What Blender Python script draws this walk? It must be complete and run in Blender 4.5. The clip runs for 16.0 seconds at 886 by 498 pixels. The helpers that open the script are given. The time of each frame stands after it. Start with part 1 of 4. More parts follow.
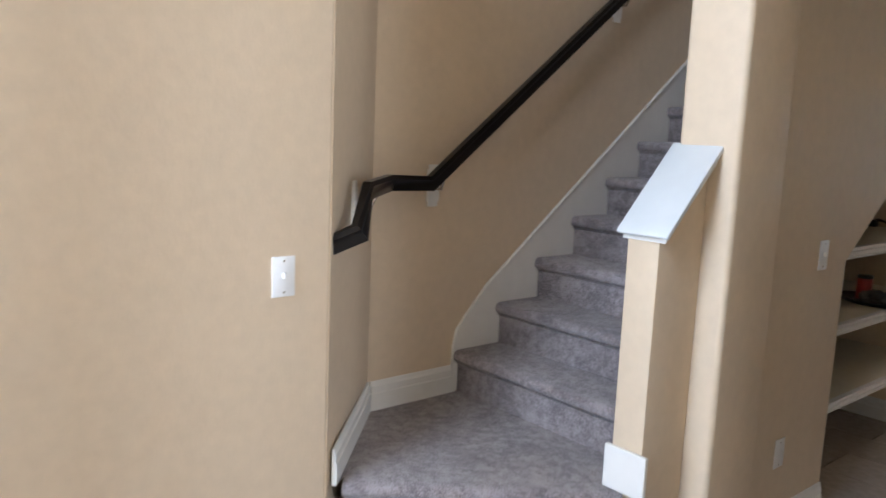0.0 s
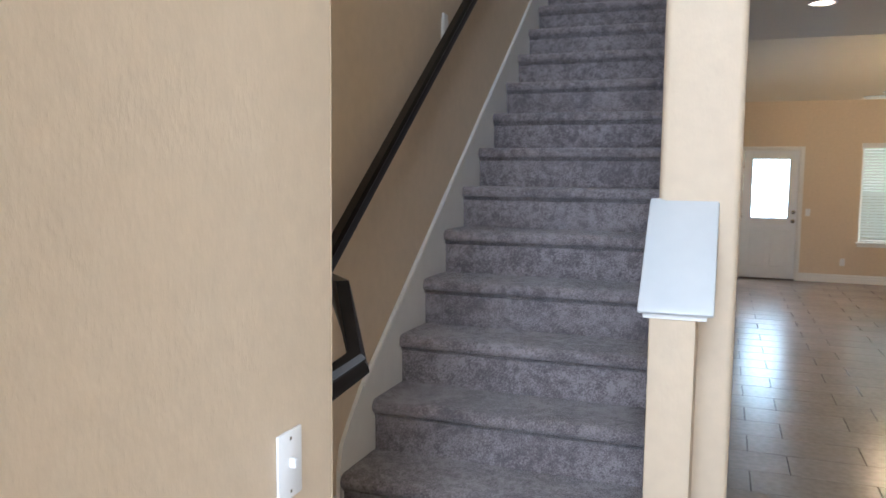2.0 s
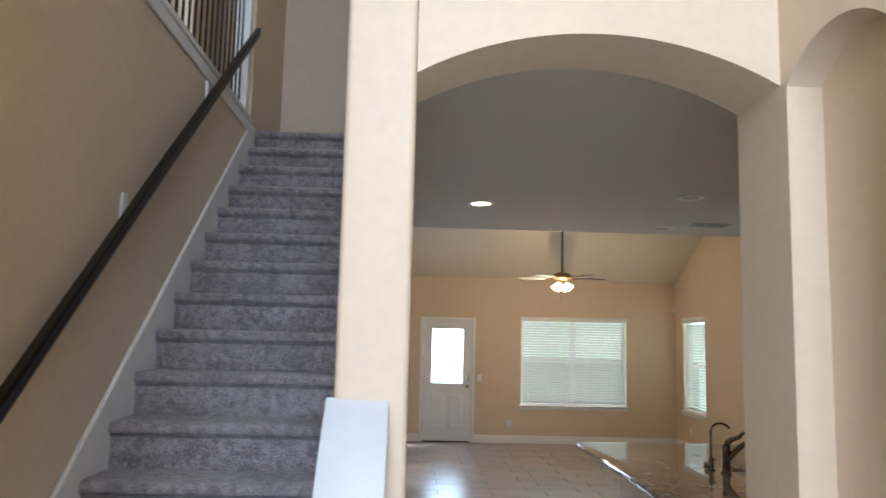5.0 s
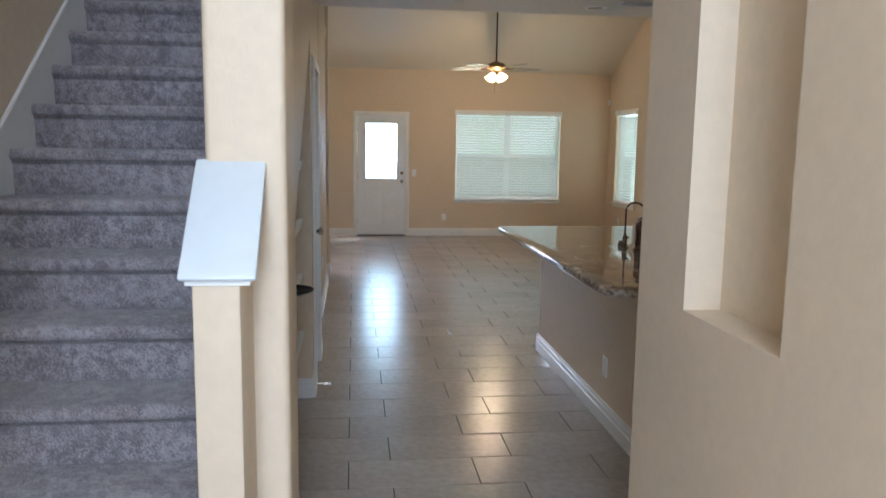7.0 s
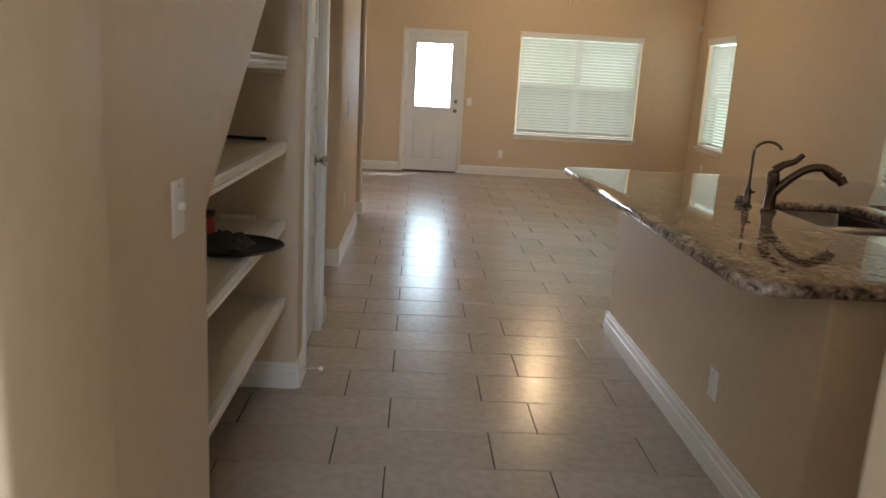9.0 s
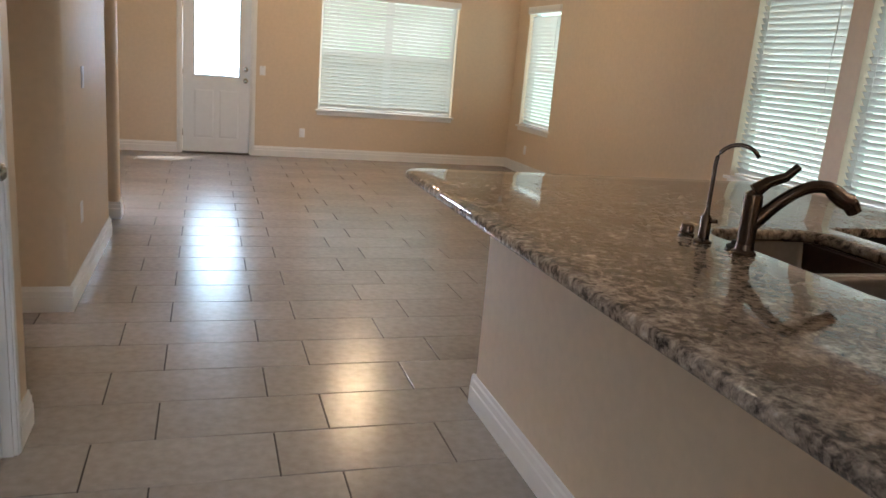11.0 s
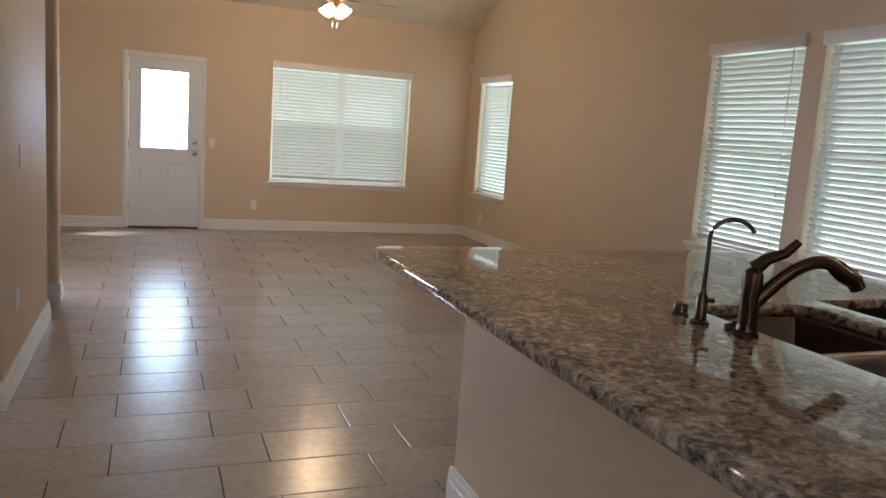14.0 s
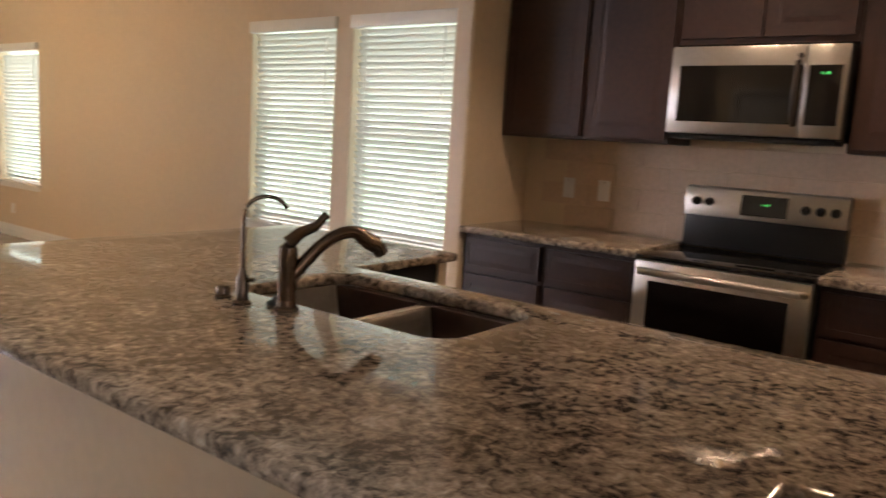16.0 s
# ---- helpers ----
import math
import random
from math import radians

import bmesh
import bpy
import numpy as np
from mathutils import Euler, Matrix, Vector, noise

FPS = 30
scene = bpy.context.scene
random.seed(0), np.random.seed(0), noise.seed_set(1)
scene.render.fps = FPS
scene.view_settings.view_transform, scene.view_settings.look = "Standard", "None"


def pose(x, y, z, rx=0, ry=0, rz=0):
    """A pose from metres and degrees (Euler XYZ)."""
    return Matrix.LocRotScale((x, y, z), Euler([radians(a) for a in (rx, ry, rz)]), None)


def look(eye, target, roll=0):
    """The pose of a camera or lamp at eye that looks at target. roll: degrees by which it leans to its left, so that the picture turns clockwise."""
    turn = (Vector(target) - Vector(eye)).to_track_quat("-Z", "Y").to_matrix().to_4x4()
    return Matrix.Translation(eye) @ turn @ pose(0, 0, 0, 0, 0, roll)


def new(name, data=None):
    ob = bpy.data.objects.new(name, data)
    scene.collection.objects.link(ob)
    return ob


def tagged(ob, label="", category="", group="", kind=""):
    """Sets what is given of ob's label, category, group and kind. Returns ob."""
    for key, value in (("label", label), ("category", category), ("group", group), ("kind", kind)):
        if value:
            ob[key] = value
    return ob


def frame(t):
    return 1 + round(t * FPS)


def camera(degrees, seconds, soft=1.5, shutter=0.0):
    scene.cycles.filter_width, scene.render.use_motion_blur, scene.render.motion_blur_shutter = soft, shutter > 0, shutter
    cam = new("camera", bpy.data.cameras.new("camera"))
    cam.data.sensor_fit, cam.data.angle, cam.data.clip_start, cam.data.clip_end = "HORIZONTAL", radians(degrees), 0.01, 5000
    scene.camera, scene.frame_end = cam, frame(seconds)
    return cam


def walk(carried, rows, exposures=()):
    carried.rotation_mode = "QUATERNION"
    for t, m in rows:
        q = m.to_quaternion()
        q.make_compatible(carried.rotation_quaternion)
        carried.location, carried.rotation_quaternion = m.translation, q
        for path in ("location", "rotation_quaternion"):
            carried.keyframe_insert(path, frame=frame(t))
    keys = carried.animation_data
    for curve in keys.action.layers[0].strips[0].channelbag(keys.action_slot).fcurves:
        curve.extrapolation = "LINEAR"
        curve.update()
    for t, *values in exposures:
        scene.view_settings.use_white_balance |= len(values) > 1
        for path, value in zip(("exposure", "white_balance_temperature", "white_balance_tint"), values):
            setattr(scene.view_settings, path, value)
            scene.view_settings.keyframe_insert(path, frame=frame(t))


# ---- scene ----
cam = camera(60.7, 16.0, shutter=0.4)
PATH = [
    (0, (0.526, 0.141, 1.51), (-0.984, 1.42, 1.218), 2.4),
    (0.5, (0.102, 0.167, 1.528), (-1.179, 1.679, 1.257), 2.5),
    (1, (-0.257, 0.204, 1.536), (-1.365, 1.853, 1.303), 2.2),
    (1.5, (-0.569, 0.134, 1.555), (-1.373, 1.954, 1.346), 1.2),
    (2, (-0.712, 0.107, 1.58), (-1.401, 1.975, 1.388), 0.6),
    (2.5, (-0.788, 0.109, 1.622), (-1.302, 2.04, 1.546), 1.1),
    (3, (-0.811, 0.108, 1.662), (-1.258, 2.054, 1.781), 1.6),
    (3.2, (-0.806, 0.064, 1.677), (-1.238, 2.006, 1.878), 1.2),
    (5.3, (-0.638, 0.096, 1.695), (-0.472, 2.075, 1.936), 1.2),
    (5.5, (-0.622, 0.117, 1.691), (-0.413, 2.095, 1.901), 0.9),
    (6, (-0.597, 0.134, 1.667), (-0.358, 2.118, 1.748), 0.6),
    (6.5, (-0.557, 0.172, 1.62), (-0.318, 2.154, 1.5), 0.3),
    (7, (-0.487, 0.222, 1.574), (-0.253, 2.189, 1.298), 0.8),
    (7.5, (-0.403, 0.351, 1.518), (-0.172, 2.303, 1.146), 1.7),
    (8, (-0.355, 0.696, 1.472), (-0.093, 2.621, 0.996), 2.9),
    (8.5, (-0.275, 1.109, 1.43), (-0.043, 3.033, 0.936), 2.7),
    (9, (-0.255, 1.579, 1.413), (-0.167, 3.528, 0.971), 3.3),
    (9.5, (-0.189, 2.093, 1.397), (0.122, 4.008, 0.909), 4.2),
    (10, (-0.151, 2.602, 1.401), (0.289, 4.491, 0.912), 5.2),
    (10.2, (-0.218, 2.73, 1.384), (0.335, 4.596, 0.921), 5.5),
    (12.3, (0.008, 3.262, 1.370), (0.623, 5.095, 0.859), 4.9),
    (12.5, (-0.010, 3.258, 1.369), (0.484, 5.131, 0.870), 3.4),
    (13, (-0.077, 3.274, 1.393), (0.389, 5.183, 1.019), 1.9),
    (13.5, (-0.162, 3.280, 1.396), (0.487, 5.148, 1.098), 4.5),
    (14, (-0.165, 3.278, 1.390), (0.556, 5.119, 1.089), 4.1),
    (14.5, (-0.155, 3.299, 1.412), (0.621, 5.118, 1.114), 2.0),
    (15, (-0.087, 3.298, 1.403), (0.962, 4.976, 1.111), 0.9),
    (15.5, (-0.037, 3.292, 1.394), (1.315, 4.735, 1.093), 2.7),
    (16, (-0.031, 3.295, 1.393), (1.556, 4.479, 1.110), 3.6),
]
walk(cam, [(t, look(eye, target, roll)) for t, eye, target, roll in PATH], [(0, -0.1, 5650, 8), (1.5, -0.15, 5550, 7), (3, -0.22, 5750, 8), (5.5, -0.1, 5500, 7), (7.0, -0.15, 5350, 5), (8.0, -0.05, 5450, 6), (8.5, -0.12, 5750, 7), (9, -0.1, 6200, 7), (9.6, 0.45, 5850, 7), (10, 0.38, 5700, 7), (12.4, 0.08, 5900, 13), (13, 0.06, 5850, 12), (14.5, -0.1, 5800, 12), (15, 0.0, 6100, 13), (15.5, 0.2, 6450, 13), (16, 0.5, 6600, 14)])

# ---------------------------------------------------------------- world and large lights
SUN_DIR = Vector((0.6, 0.59, 1.44)).normalized()
world = bpy.data.worlds.new("sky")
scene.world = world
world.use_nodes = True
wn = world.node_tree.nodes
sky = wn.new("ShaderNodeTexSky")
sky.sky_type, sky.sun_disc = "NISHITA", False
sky.sun_elevation = math.asin(SUN_DIR.z)
sky.sun_rotation = math.atan2(SUN_DIR.x, SUN_DIR.y)
wn["Background"].inputs["Strength"].default_value = 0.12
world.node_tree.links.new(sky.outputs[0], wn["Background"].inputs["Color"])


def lamp(name, kind, m, energy, color=(1, 1, 1), **kw):
    data = bpy.data.lights.new(name, kind)
    data.energy, data.color = energy, color
    if "size" in kw:
        data.shape, data.size, data.size_y = "RECTANGLE", kw["size"][0], kw["size"][1]
    if "soft" in kw:
        data.shadow_soft_size = kw["soft"]
    if "angle" in kw:
        data.angle = radians(kw["angle"])
    if "spread" in kw:
        data.spread = radians(kw["spread"])
    if "cone" in kw:
        data.spot_size, data.spot_blend = radians(kw["cone"]), 0.6
    ob = new(name, data)
    ob.matrix_world = m
    return ob


lamp("sun", "SUN", look(SUN_DIR * 30, (0, 0, 0)), 5.0, (1.0, 0.95, 0.87), angle=0.5)
FAR_Y, SIDE_X = 13.12, 3.93
SKYLIGHT = (0.89, 1.0, 0.96)
# daylight in the openings of the front entry, behind the walker
lamp("entry_daylight", "AREA", look((-0.85, -2.12, 1.4), (-0.3, 2, 1.3)), 88, (0.86, 0.94, 1.06), size=(0.95, 2.1))
lamp("entry_high_daylight", "AREA", look((-0.5, -2.12, 4.0), (-1.2, 4.5, 2.9)), 165, (0.86, 0.93, 1.04), size=(1.5, 1.6))
# added fill from an unseen living room opening, brightens the island side
lamp("living_room_fill", "AREA", look((-1.98, 11.2, 1.45), (0.9, 5.2, 0.3)), 42, (0.93, 0.94, 1.06), size=(2.0, 1.4), spread=75)
# added fill at the unseen hall end, lifts the knee wall and floor
lamp("side_hall_fill", "AREA", look((-2.38, 6.4, 1.35), (1, 4.5, 0.6)), 110, (1.0, 0.94, 1.06), size=(0.8, 1.4), spread=85)
# added fill in an unseen loft opening, brightens the head of the stairs
lamp("loft_fill", "AREA", look((-3.38, 4.3, 4.5), (-1.2, 5.6, 3.6)), 30, (0.95, 0.97, 1.0), size=(1.8, 1.2))
# added narrow lamp, unseen; draws the soft shadow edge on the entry wall
lamp("front_room_fill", "AREA", look((2.46, 1.0, 1.5), (-1.4, 1.4, 1.4)), 50, (0.95, 0.97, 1.0), size=(0.35, 1.9))
# sky light just outside the glass of the windows and the back door
lamp("window_daylight", "AREA", look((2.15, FAR_Y + 0.084, 1.37), (2.15, 5, 1.37)), 11, SKYLIGHT, size=(1.8, 1.46))
lamp("door_daylight", "AREA", look((-0.02, 13.42, 1.45), (-0.02, 5, 0.6)), 17, (0.74, 0.88, 1.12), size=(0.56, 0.98))
for wy, ww, we in ((12.26, 0.94, 6), (7.77, 0.9, 2.8), (6.69, 0.88, 2.4)):
    lamp("side_daylight", "AREA", look((SIDE_X + 0.084, wy, 1.40), (0, wy, 1.40)), we, SKYLIGHT, size=(ww, 1.48))

# ---------------------------------------------------------------- materials


def nodes_of(name):
    m = bpy.data.materials.new(name)
    m.use_nodes = True
    nt = m.node_tree
    return m, nt, nt.nodes["Principled BSDF"]


def add(nt, kind, **inputs):
    n = nt.nodes.new(kind)
    for k, v in inputs.items():
        n.inputs[k.replace("_", " ")].default_value = v
    return n


def surface(name, color, rough=0.5, metal=0.0, vary=0.08, scale=3.0, grain=60.0, bump=0.0, bump_scale=200.0, dist=0.002, rand=0.0, coat=0.0, rough_vary=0.0, upright=1.0):
    """A painted or solid surface with broad and fine variation and fine relief."""
    m, nt, b = nodes_of(name)
    L = nt.links.new
    co = nt.nodes.new("ShaderNodeTexCoord")
    n1 = add(nt, "ShaderNodeTexNoise", Scale=scale, Detail=5.0, Roughness=0.6)
    n2 = add(nt, "ShaderNodeTexNoise", Scale=grain, Detail=3.0)
    L(co.outputs["Object"], n1.inputs["Vector"])
    L(co.outputs["Object"], n2.inputs["Vector"])
    mx = nt.nodes.new("ShaderNodeMath")
    mx.operation = "MULTIPLY_ADD"
    mx.inputs[1].default_value = 0.6
    L(n1.outputs["Fac"], mx.inputs[0])
    L(n2.outputs["Fac"], mx.inputs[2])
    ramp = nt.nodes.new("ShaderNodeMapRange")
    ramp.inputs["From Min"].default_value, ramp.inputs["From Max"].default_value = 0.5, 1.1
    ramp.inputs["To Min"].default_value, ramp.inputs["To Max"].default_value = 1 - vary, 1 + vary
    L(mx.outputs[0], ramp.inputs["Value"])
    val = ramp.outputs[0]
    if rand:
        oi = nt.nodes.new("ShaderNodeObjectInfo")
        r2 = nt.nodes.new("ShaderNodeMapRange")
        r2.inputs["To Min"].default_value, r2.inputs["To Max"].default_value = 1 - rand, 1 + rand
        L(oi.outputs["Random"], r2.inputs["Value"])
        mm = nt.nodes.new("ShaderNodeMath")
        mm.operation = "MULTIPLY"
        L(val, mm.inputs[0])
        L(r2.outputs[0], mm.inputs[1])
        val = mm.outputs[0]
    hsv = nt.nodes.new("ShaderNodeHueSaturation")
    hsv.inputs["Color"].default_value = (*color, 1)
    L(val, hsv.inputs["Value"])
    L(hsv.outputs[0], b.inputs["Base Color"])
    b.inputs["Roughness"].default_value, b.inputs["Metallic"].default_value = rough, metal
    b.inputs["Coat Weight"].default_value = coat
    if rough_vary:
        rr = nt.nodes.new("ShaderNodeMapRange")
        rr.inputs["To Min"].default_value, rr.inputs["To Max"].default_value = rough - rough_vary, rough + rough_vary
        L(n1.outputs["Fac"], rr.inputs["Value"])
        L(rr.outputs[0], b.inputs["Roughness"])
    if bump:
        n3 = add(nt, "ShaderNodeTexNoise", Scale=bump_scale, Detail=3.0, Roughness=0.55)
        mp = nt.nodes.new("ShaderNodeMapping")
        mp.inputs["Scale"].default_value = (1, 1, upright)
        L(co.outputs["Object"], mp.inputs["Vector"])
        L(mp.outputs[0], n3.inputs["Vector"])
        bp = add(nt, "ShaderNodeBump", Strength=bump, Distance=dist)
        L(n3.outputs["Fac"], bp.inputs["Height"])
        L(bp.outputs[0], b.inputs["Normal"])
    return m


M_WALL = surface("beige_textured_paint", (0.65, 0.53, 0.385), 0.55, vary=0.045, scale=1.2, grain=25, bump=0.3, bump_scale=110, dist=0.0022, upright=0.5)
M_CEIL = surface("ceiling_paint", (0.66, 0.60, 0.49), 0.7, vary=0.03, scale=1.0, bump=0.4, bump_scale=80, dist=0.003)
M_TRIM = surface("white_trim_paint", (0.78, 0.77, 0.74), 0.35, vary=0.03, grain=15, bump=0.05, bump_scale=40)
M_CAP = surface("white_gloss_cap_paint", (0.64, 0.68, 0.71), 0.3, vary=0.03, grain=12, bump=0.06, bump_scale=30)
M_SHELF = surface("cream_shelf_paint", (0.70, 0.64, 0.52), 0.4, vary=0.04, grain=20)
M_DOOR = surface("white_door_paint", (0.74, 0.76, 0.77), 0.32, vary=0.03, grain=14)
M_TILE = surface("greige_porcelain_tile", (0.355, 0.31, 0.27), 0.24, vary=0.14, scale=3.5, grain=26, bump=0.05, bump_scale=45, rand=0.06, rough_vary=0.06)
M_GROUT = surface("dark_grout", (0.05, 0.041, 0.034), 0.9, vary=0.2, grain=60)
M_CAB = surface("espresso_stained_wood", (0.032, 0.012, 0.0085), 0.48, vary=0.35, scale=4, grain=40, bump=0.1, bump_scale=60)
M_STEEL = surface("brushed_stainless", (0.56, 0.53, 0.50), 0.3, 1.0, vary=0.06, grain=80)
M_SINK = surface("sink_stainless", (0.74, 0.69, 0.64), 0.42, 1.0, vary=0.08, grain=50)
M_BRONZE = surface("brushed_bronze", (0.13, 0.10, 0.08), 0.25, 1.0, vary=0.15, grain=40)
M_BLACK = surface("black_plastic", (0.012, 0.012, 0.013), 0.35, vary=0.2)
M_GLASSBLACK = surface("black_glass", (0.008, 0.007, 0.007), 0.06, vary=0.1)
M_RAIL = surface("dark_stained_handrail", (0.007, 0.005, 0.004), 0.3, vary=0.3, grain=30)
M_RAIL.node_tree.nodes["Principled BSDF"].inputs["Specular IOR Level"].default_value = 0.22
M_IRON = surface("dark_iron", (0.03, 0.022, 0.018), 0.45, 0.6)
M_PLATE = surface("white_plastic_plate", (0.80, 0.80, 0.80), 0.35, vary=0.02)
M_NICKEL = surface("satin_nickel", (0.50, 0.46, 0.40), 0.25, 1.0, vary=0.08)
M_SPLASH = surface("travertine_backsplash_tile", (0.58, 0.44, 0.33), 0.4, vary=0.10, scale=6, grain=45, rand=0.04, bump=0.1, bump_scale=60)
M_BRASS = surface("antique_brass", (0.40, 0.26, 0.13), 0.3, 1.0, vary=0.15)
M_BLADE = surface("pale_fan_blade", (0.42, 0.44, 0.42), 0.4, vary=0.08)
M_RED = surface("red_tin", (0.35, 0.03, 0.02), 0.4)
M_GREY = surface("grey_cloth", (0.06, 0.055, 0.05), 0.8, vary=0.3)
M_GRASS = surface("lawn", (0.09, 0.13, 0.05), 0.9, vary=0.4, scale=2)
M_FENCE = surface("fence_wood", (0.45, 0.37, 0.28), 0.8, vary=0.25, rand=0.12)
M_DARKGAP = surface("dark_threshold", (0.05, 0.04, 0.03), 0.5)


def carpet():
    m, nt, b = nodes_of("mauve_grey_carpet")
    L = nt.links.new
    co = nt.nodes.new("ShaderNodeTexCoord")
    n1 = add(nt, "ShaderNodeTexNoise", Scale=26.0, Detail=6.0, Roughness=0.72)
    n2 = add(nt, "ShaderNodeTexNoise", Scale=190.0, Detail=3.0, Roughness=0.7)
    n3 = add(nt, "ShaderNodeTexNoise", Scale=5.0, Detail=3.0)
    for n in (n1, n2, n3):
        L(co.outputs["Object"], n.inputs["Vector"])
    a = nt.nodes.new("ShaderNodeMath")
    a.operation = "MULTIPLY_ADD"
    a.inputs[1].default_value = 0.8
    L(n1.outputs["Fac"], a.inputs[0])
    L(n2.outputs["Fac"], a.inputs[2])
    a2 = nt.nodes.new("ShaderNodeMath")
    a2.operation = "MULTIPLY_ADD"
    a2.inputs[1].default_value = 0.35
    L(n3.outputs["Fac"], a2.inputs[0])
    L(a.outputs[0], a2.inputs[2])
    r = nt.nodes.new("ShaderNodeValToRGB")
    r.color_ramp.elements[0].position, r.color_ramp.elements[0].color = 0.78, (0.135, 0.112, 0.122, 1)
    r.color_ramp.elements[1].position, r.color_ramp.elements[1].color = 1.28 - 0.28, (0.38, 0.335, 0.345, 1)
    e = r.color_ramp.elements.new(0.9)
    e.color = (0.25, 0.216, 0.219, 1)
    half = nt.nodes.new("ShaderNodeMath")
    half.operation = "MULTIPLY"
    half.inputs[1].default_value = 0.83
    L(a2.outputs[0], half.inputs[0])
    L(half.outputs[0], r.inputs[0])
    L(r.outputs[0], b.inputs["Base Color"])
    b.inputs["Roughness"].default_value = 1.0
    b.inputs["Sheen Weight"].default_value = 0.3
    bp = add(nt, "ShaderNodeBump", Strength=0.9, Distance=0.008)
    L(a.outputs[0], bp.inputs["Height"])
    L(bp.outputs[0], b.inputs["Normal"])
    return m


def granite():
    m, nt, b = nodes_of("polished_brown_granite")
    L = nt.links.new
    co = nt.nodes.new("ShaderNodeTexCoord")
    warp = add(nt, "ShaderNodeTexNoise", Scale=18.0, Detail=4.0)
    L(co.outputs["Object"], warp.inputs["Vector"])
    mv = nt.nodes.new("ShaderNodeMix")
    mv.data_type = "VECTOR"
    mv.inputs["Factor"].default_value = 0.05
    L(co.outputs["Object"], mv.inputs["A"])
    L(warp.outputs["Color"], mv.inputs["B"])
    n1 = add(nt, "ShaderNodeTexNoise", Scale=46.0, Detail=6.0, Roughness=0.66)
    n2 = add(nt, "ShaderNodeTexNoise", Scale=7.0, Detail=2.0)
    v = add(nt, "ShaderNodeTexVoronoi", Scale=70.0)
    for n in (n1, n2, v):
        L(mv.outputs["Result"], n.inputs["Vector"])
    a = nt.nodes.new("ShaderNodeMath")
    a.operation = "MULTIPLY_ADD"
    a.inputs[1].default_value = 0.35
    L(n2.outputs["Fac"], a.inputs[0])
    L(n1.outputs["Fac"], a.inputs[2])
    r = nt.nodes.new("ShaderNodeValToRGB")
    els = r.color_ramp.elements
    els[0].position, els[0].color = 0.50, (0.02, 0.016, 0.015, 1)
    els[1].position, els[1].color = 0.92, (0.56, 0.50, 0.42, 1)
    for p, c in ((0.585, (0.11, 0.088, 0.07, 1)), (0.655, (0.23, 0.185, 0.147, 1)), (0.76, (0.36, 0.295, 0.235, 1))):
        e = els.new(p)
        e.color = c
    L(a.outputs[0], r.inputs[0])
    hs = nt.nodes.new("ShaderNodeHueSaturation")
    mr = nt.nodes.new("ShaderNodeMapRange")
    mr.inputs["To Min"].default_value, mr.inputs["To Max"].default_value = 0.7, 1.2
    L(v.outputs["Color"], mr.inputs["Value"])
    L(mr.outputs[0], hs.inputs["Value"])
    L(r.outputs[0], hs.inputs["Color"])
    L(hs.outputs[0], b.inputs["Base Color"])
    b.inputs["Roughness"].default_value = 0.04
    b.inputs["Specular IOR Level"].default_value = 0.6
    return m


def glass():
    m, nt, b = nodes_of("window_glass")
    b.inputs["Base Color"].default_value = (0.95, 1, 0.98, 1)
    b.inputs["Roughness"].default_value = 0.0
    b.inputs["Transmission Weight"].default_value = 1.0
    b.inputs["IOR"].default_value = 1.05
    return m


def translucent(name, color, amount, rough=0.4):
    m, nt, b = nodes_of(name)
    b.inputs["Base Color"].default_value = (*color, 1)
    b.inputs["Roughness"].default_value = rough
    t = nt.nodes.new("ShaderNodeBsdfTranslucent")
    t.inputs["Color"].default_value = (*color, 1)
    mix = nt.nodes.new("ShaderNodeMixShader")
    mix.inputs[0].default_value = amount
    nt.links.new(b.outputs[0], mix.inputs[1])
    nt.links.new(t.outputs[0], mix.inputs[2])
    nt.links.new(mix.outputs[0], nt.nodes["Material Output"].inputs["Surface"])
    return m


def glow(name, color, strength):
    m, nt, b = nodes_of(name)
    b.inputs["Base Color"].default_value = (*color, 1)
    b.inputs["Emission Color"].default_value = (*color, 1)
    b.inputs["Emission Strength"].default_value = strength
    return m


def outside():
    """A blurred garden backdrop outside the windows; it glows by itself in place of daylight."""
    m, nt, b = nodes_of("glowing_garden_backdrop")
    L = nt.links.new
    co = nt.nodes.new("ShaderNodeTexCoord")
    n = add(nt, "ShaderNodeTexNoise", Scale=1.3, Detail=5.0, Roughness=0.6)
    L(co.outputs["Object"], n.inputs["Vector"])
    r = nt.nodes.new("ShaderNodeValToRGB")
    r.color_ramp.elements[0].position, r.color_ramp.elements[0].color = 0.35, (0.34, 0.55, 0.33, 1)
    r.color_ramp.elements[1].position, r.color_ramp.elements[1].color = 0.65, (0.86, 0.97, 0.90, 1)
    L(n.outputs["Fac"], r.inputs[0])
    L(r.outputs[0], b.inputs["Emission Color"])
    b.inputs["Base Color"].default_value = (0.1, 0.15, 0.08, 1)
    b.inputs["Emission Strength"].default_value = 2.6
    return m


M_CARPET, M_GRANITE, M_GLASS = carpet(), granite(), glass()
M_SLAT = translucent("white_blind_slat", (0.80, 0.80, 0.77), 0.07)
M_SHADE = glow("lit_frosted_glass", (1.0, 0.72, 0.42), 7.0)
M_BULB = glow("lit_downlight", (1.0, 0.78, 0.52), 12.0)
M_GREEN = glow("green_display_digits", (0.1, 1.0, 0.2), 0.8)
M_OUT = outside()

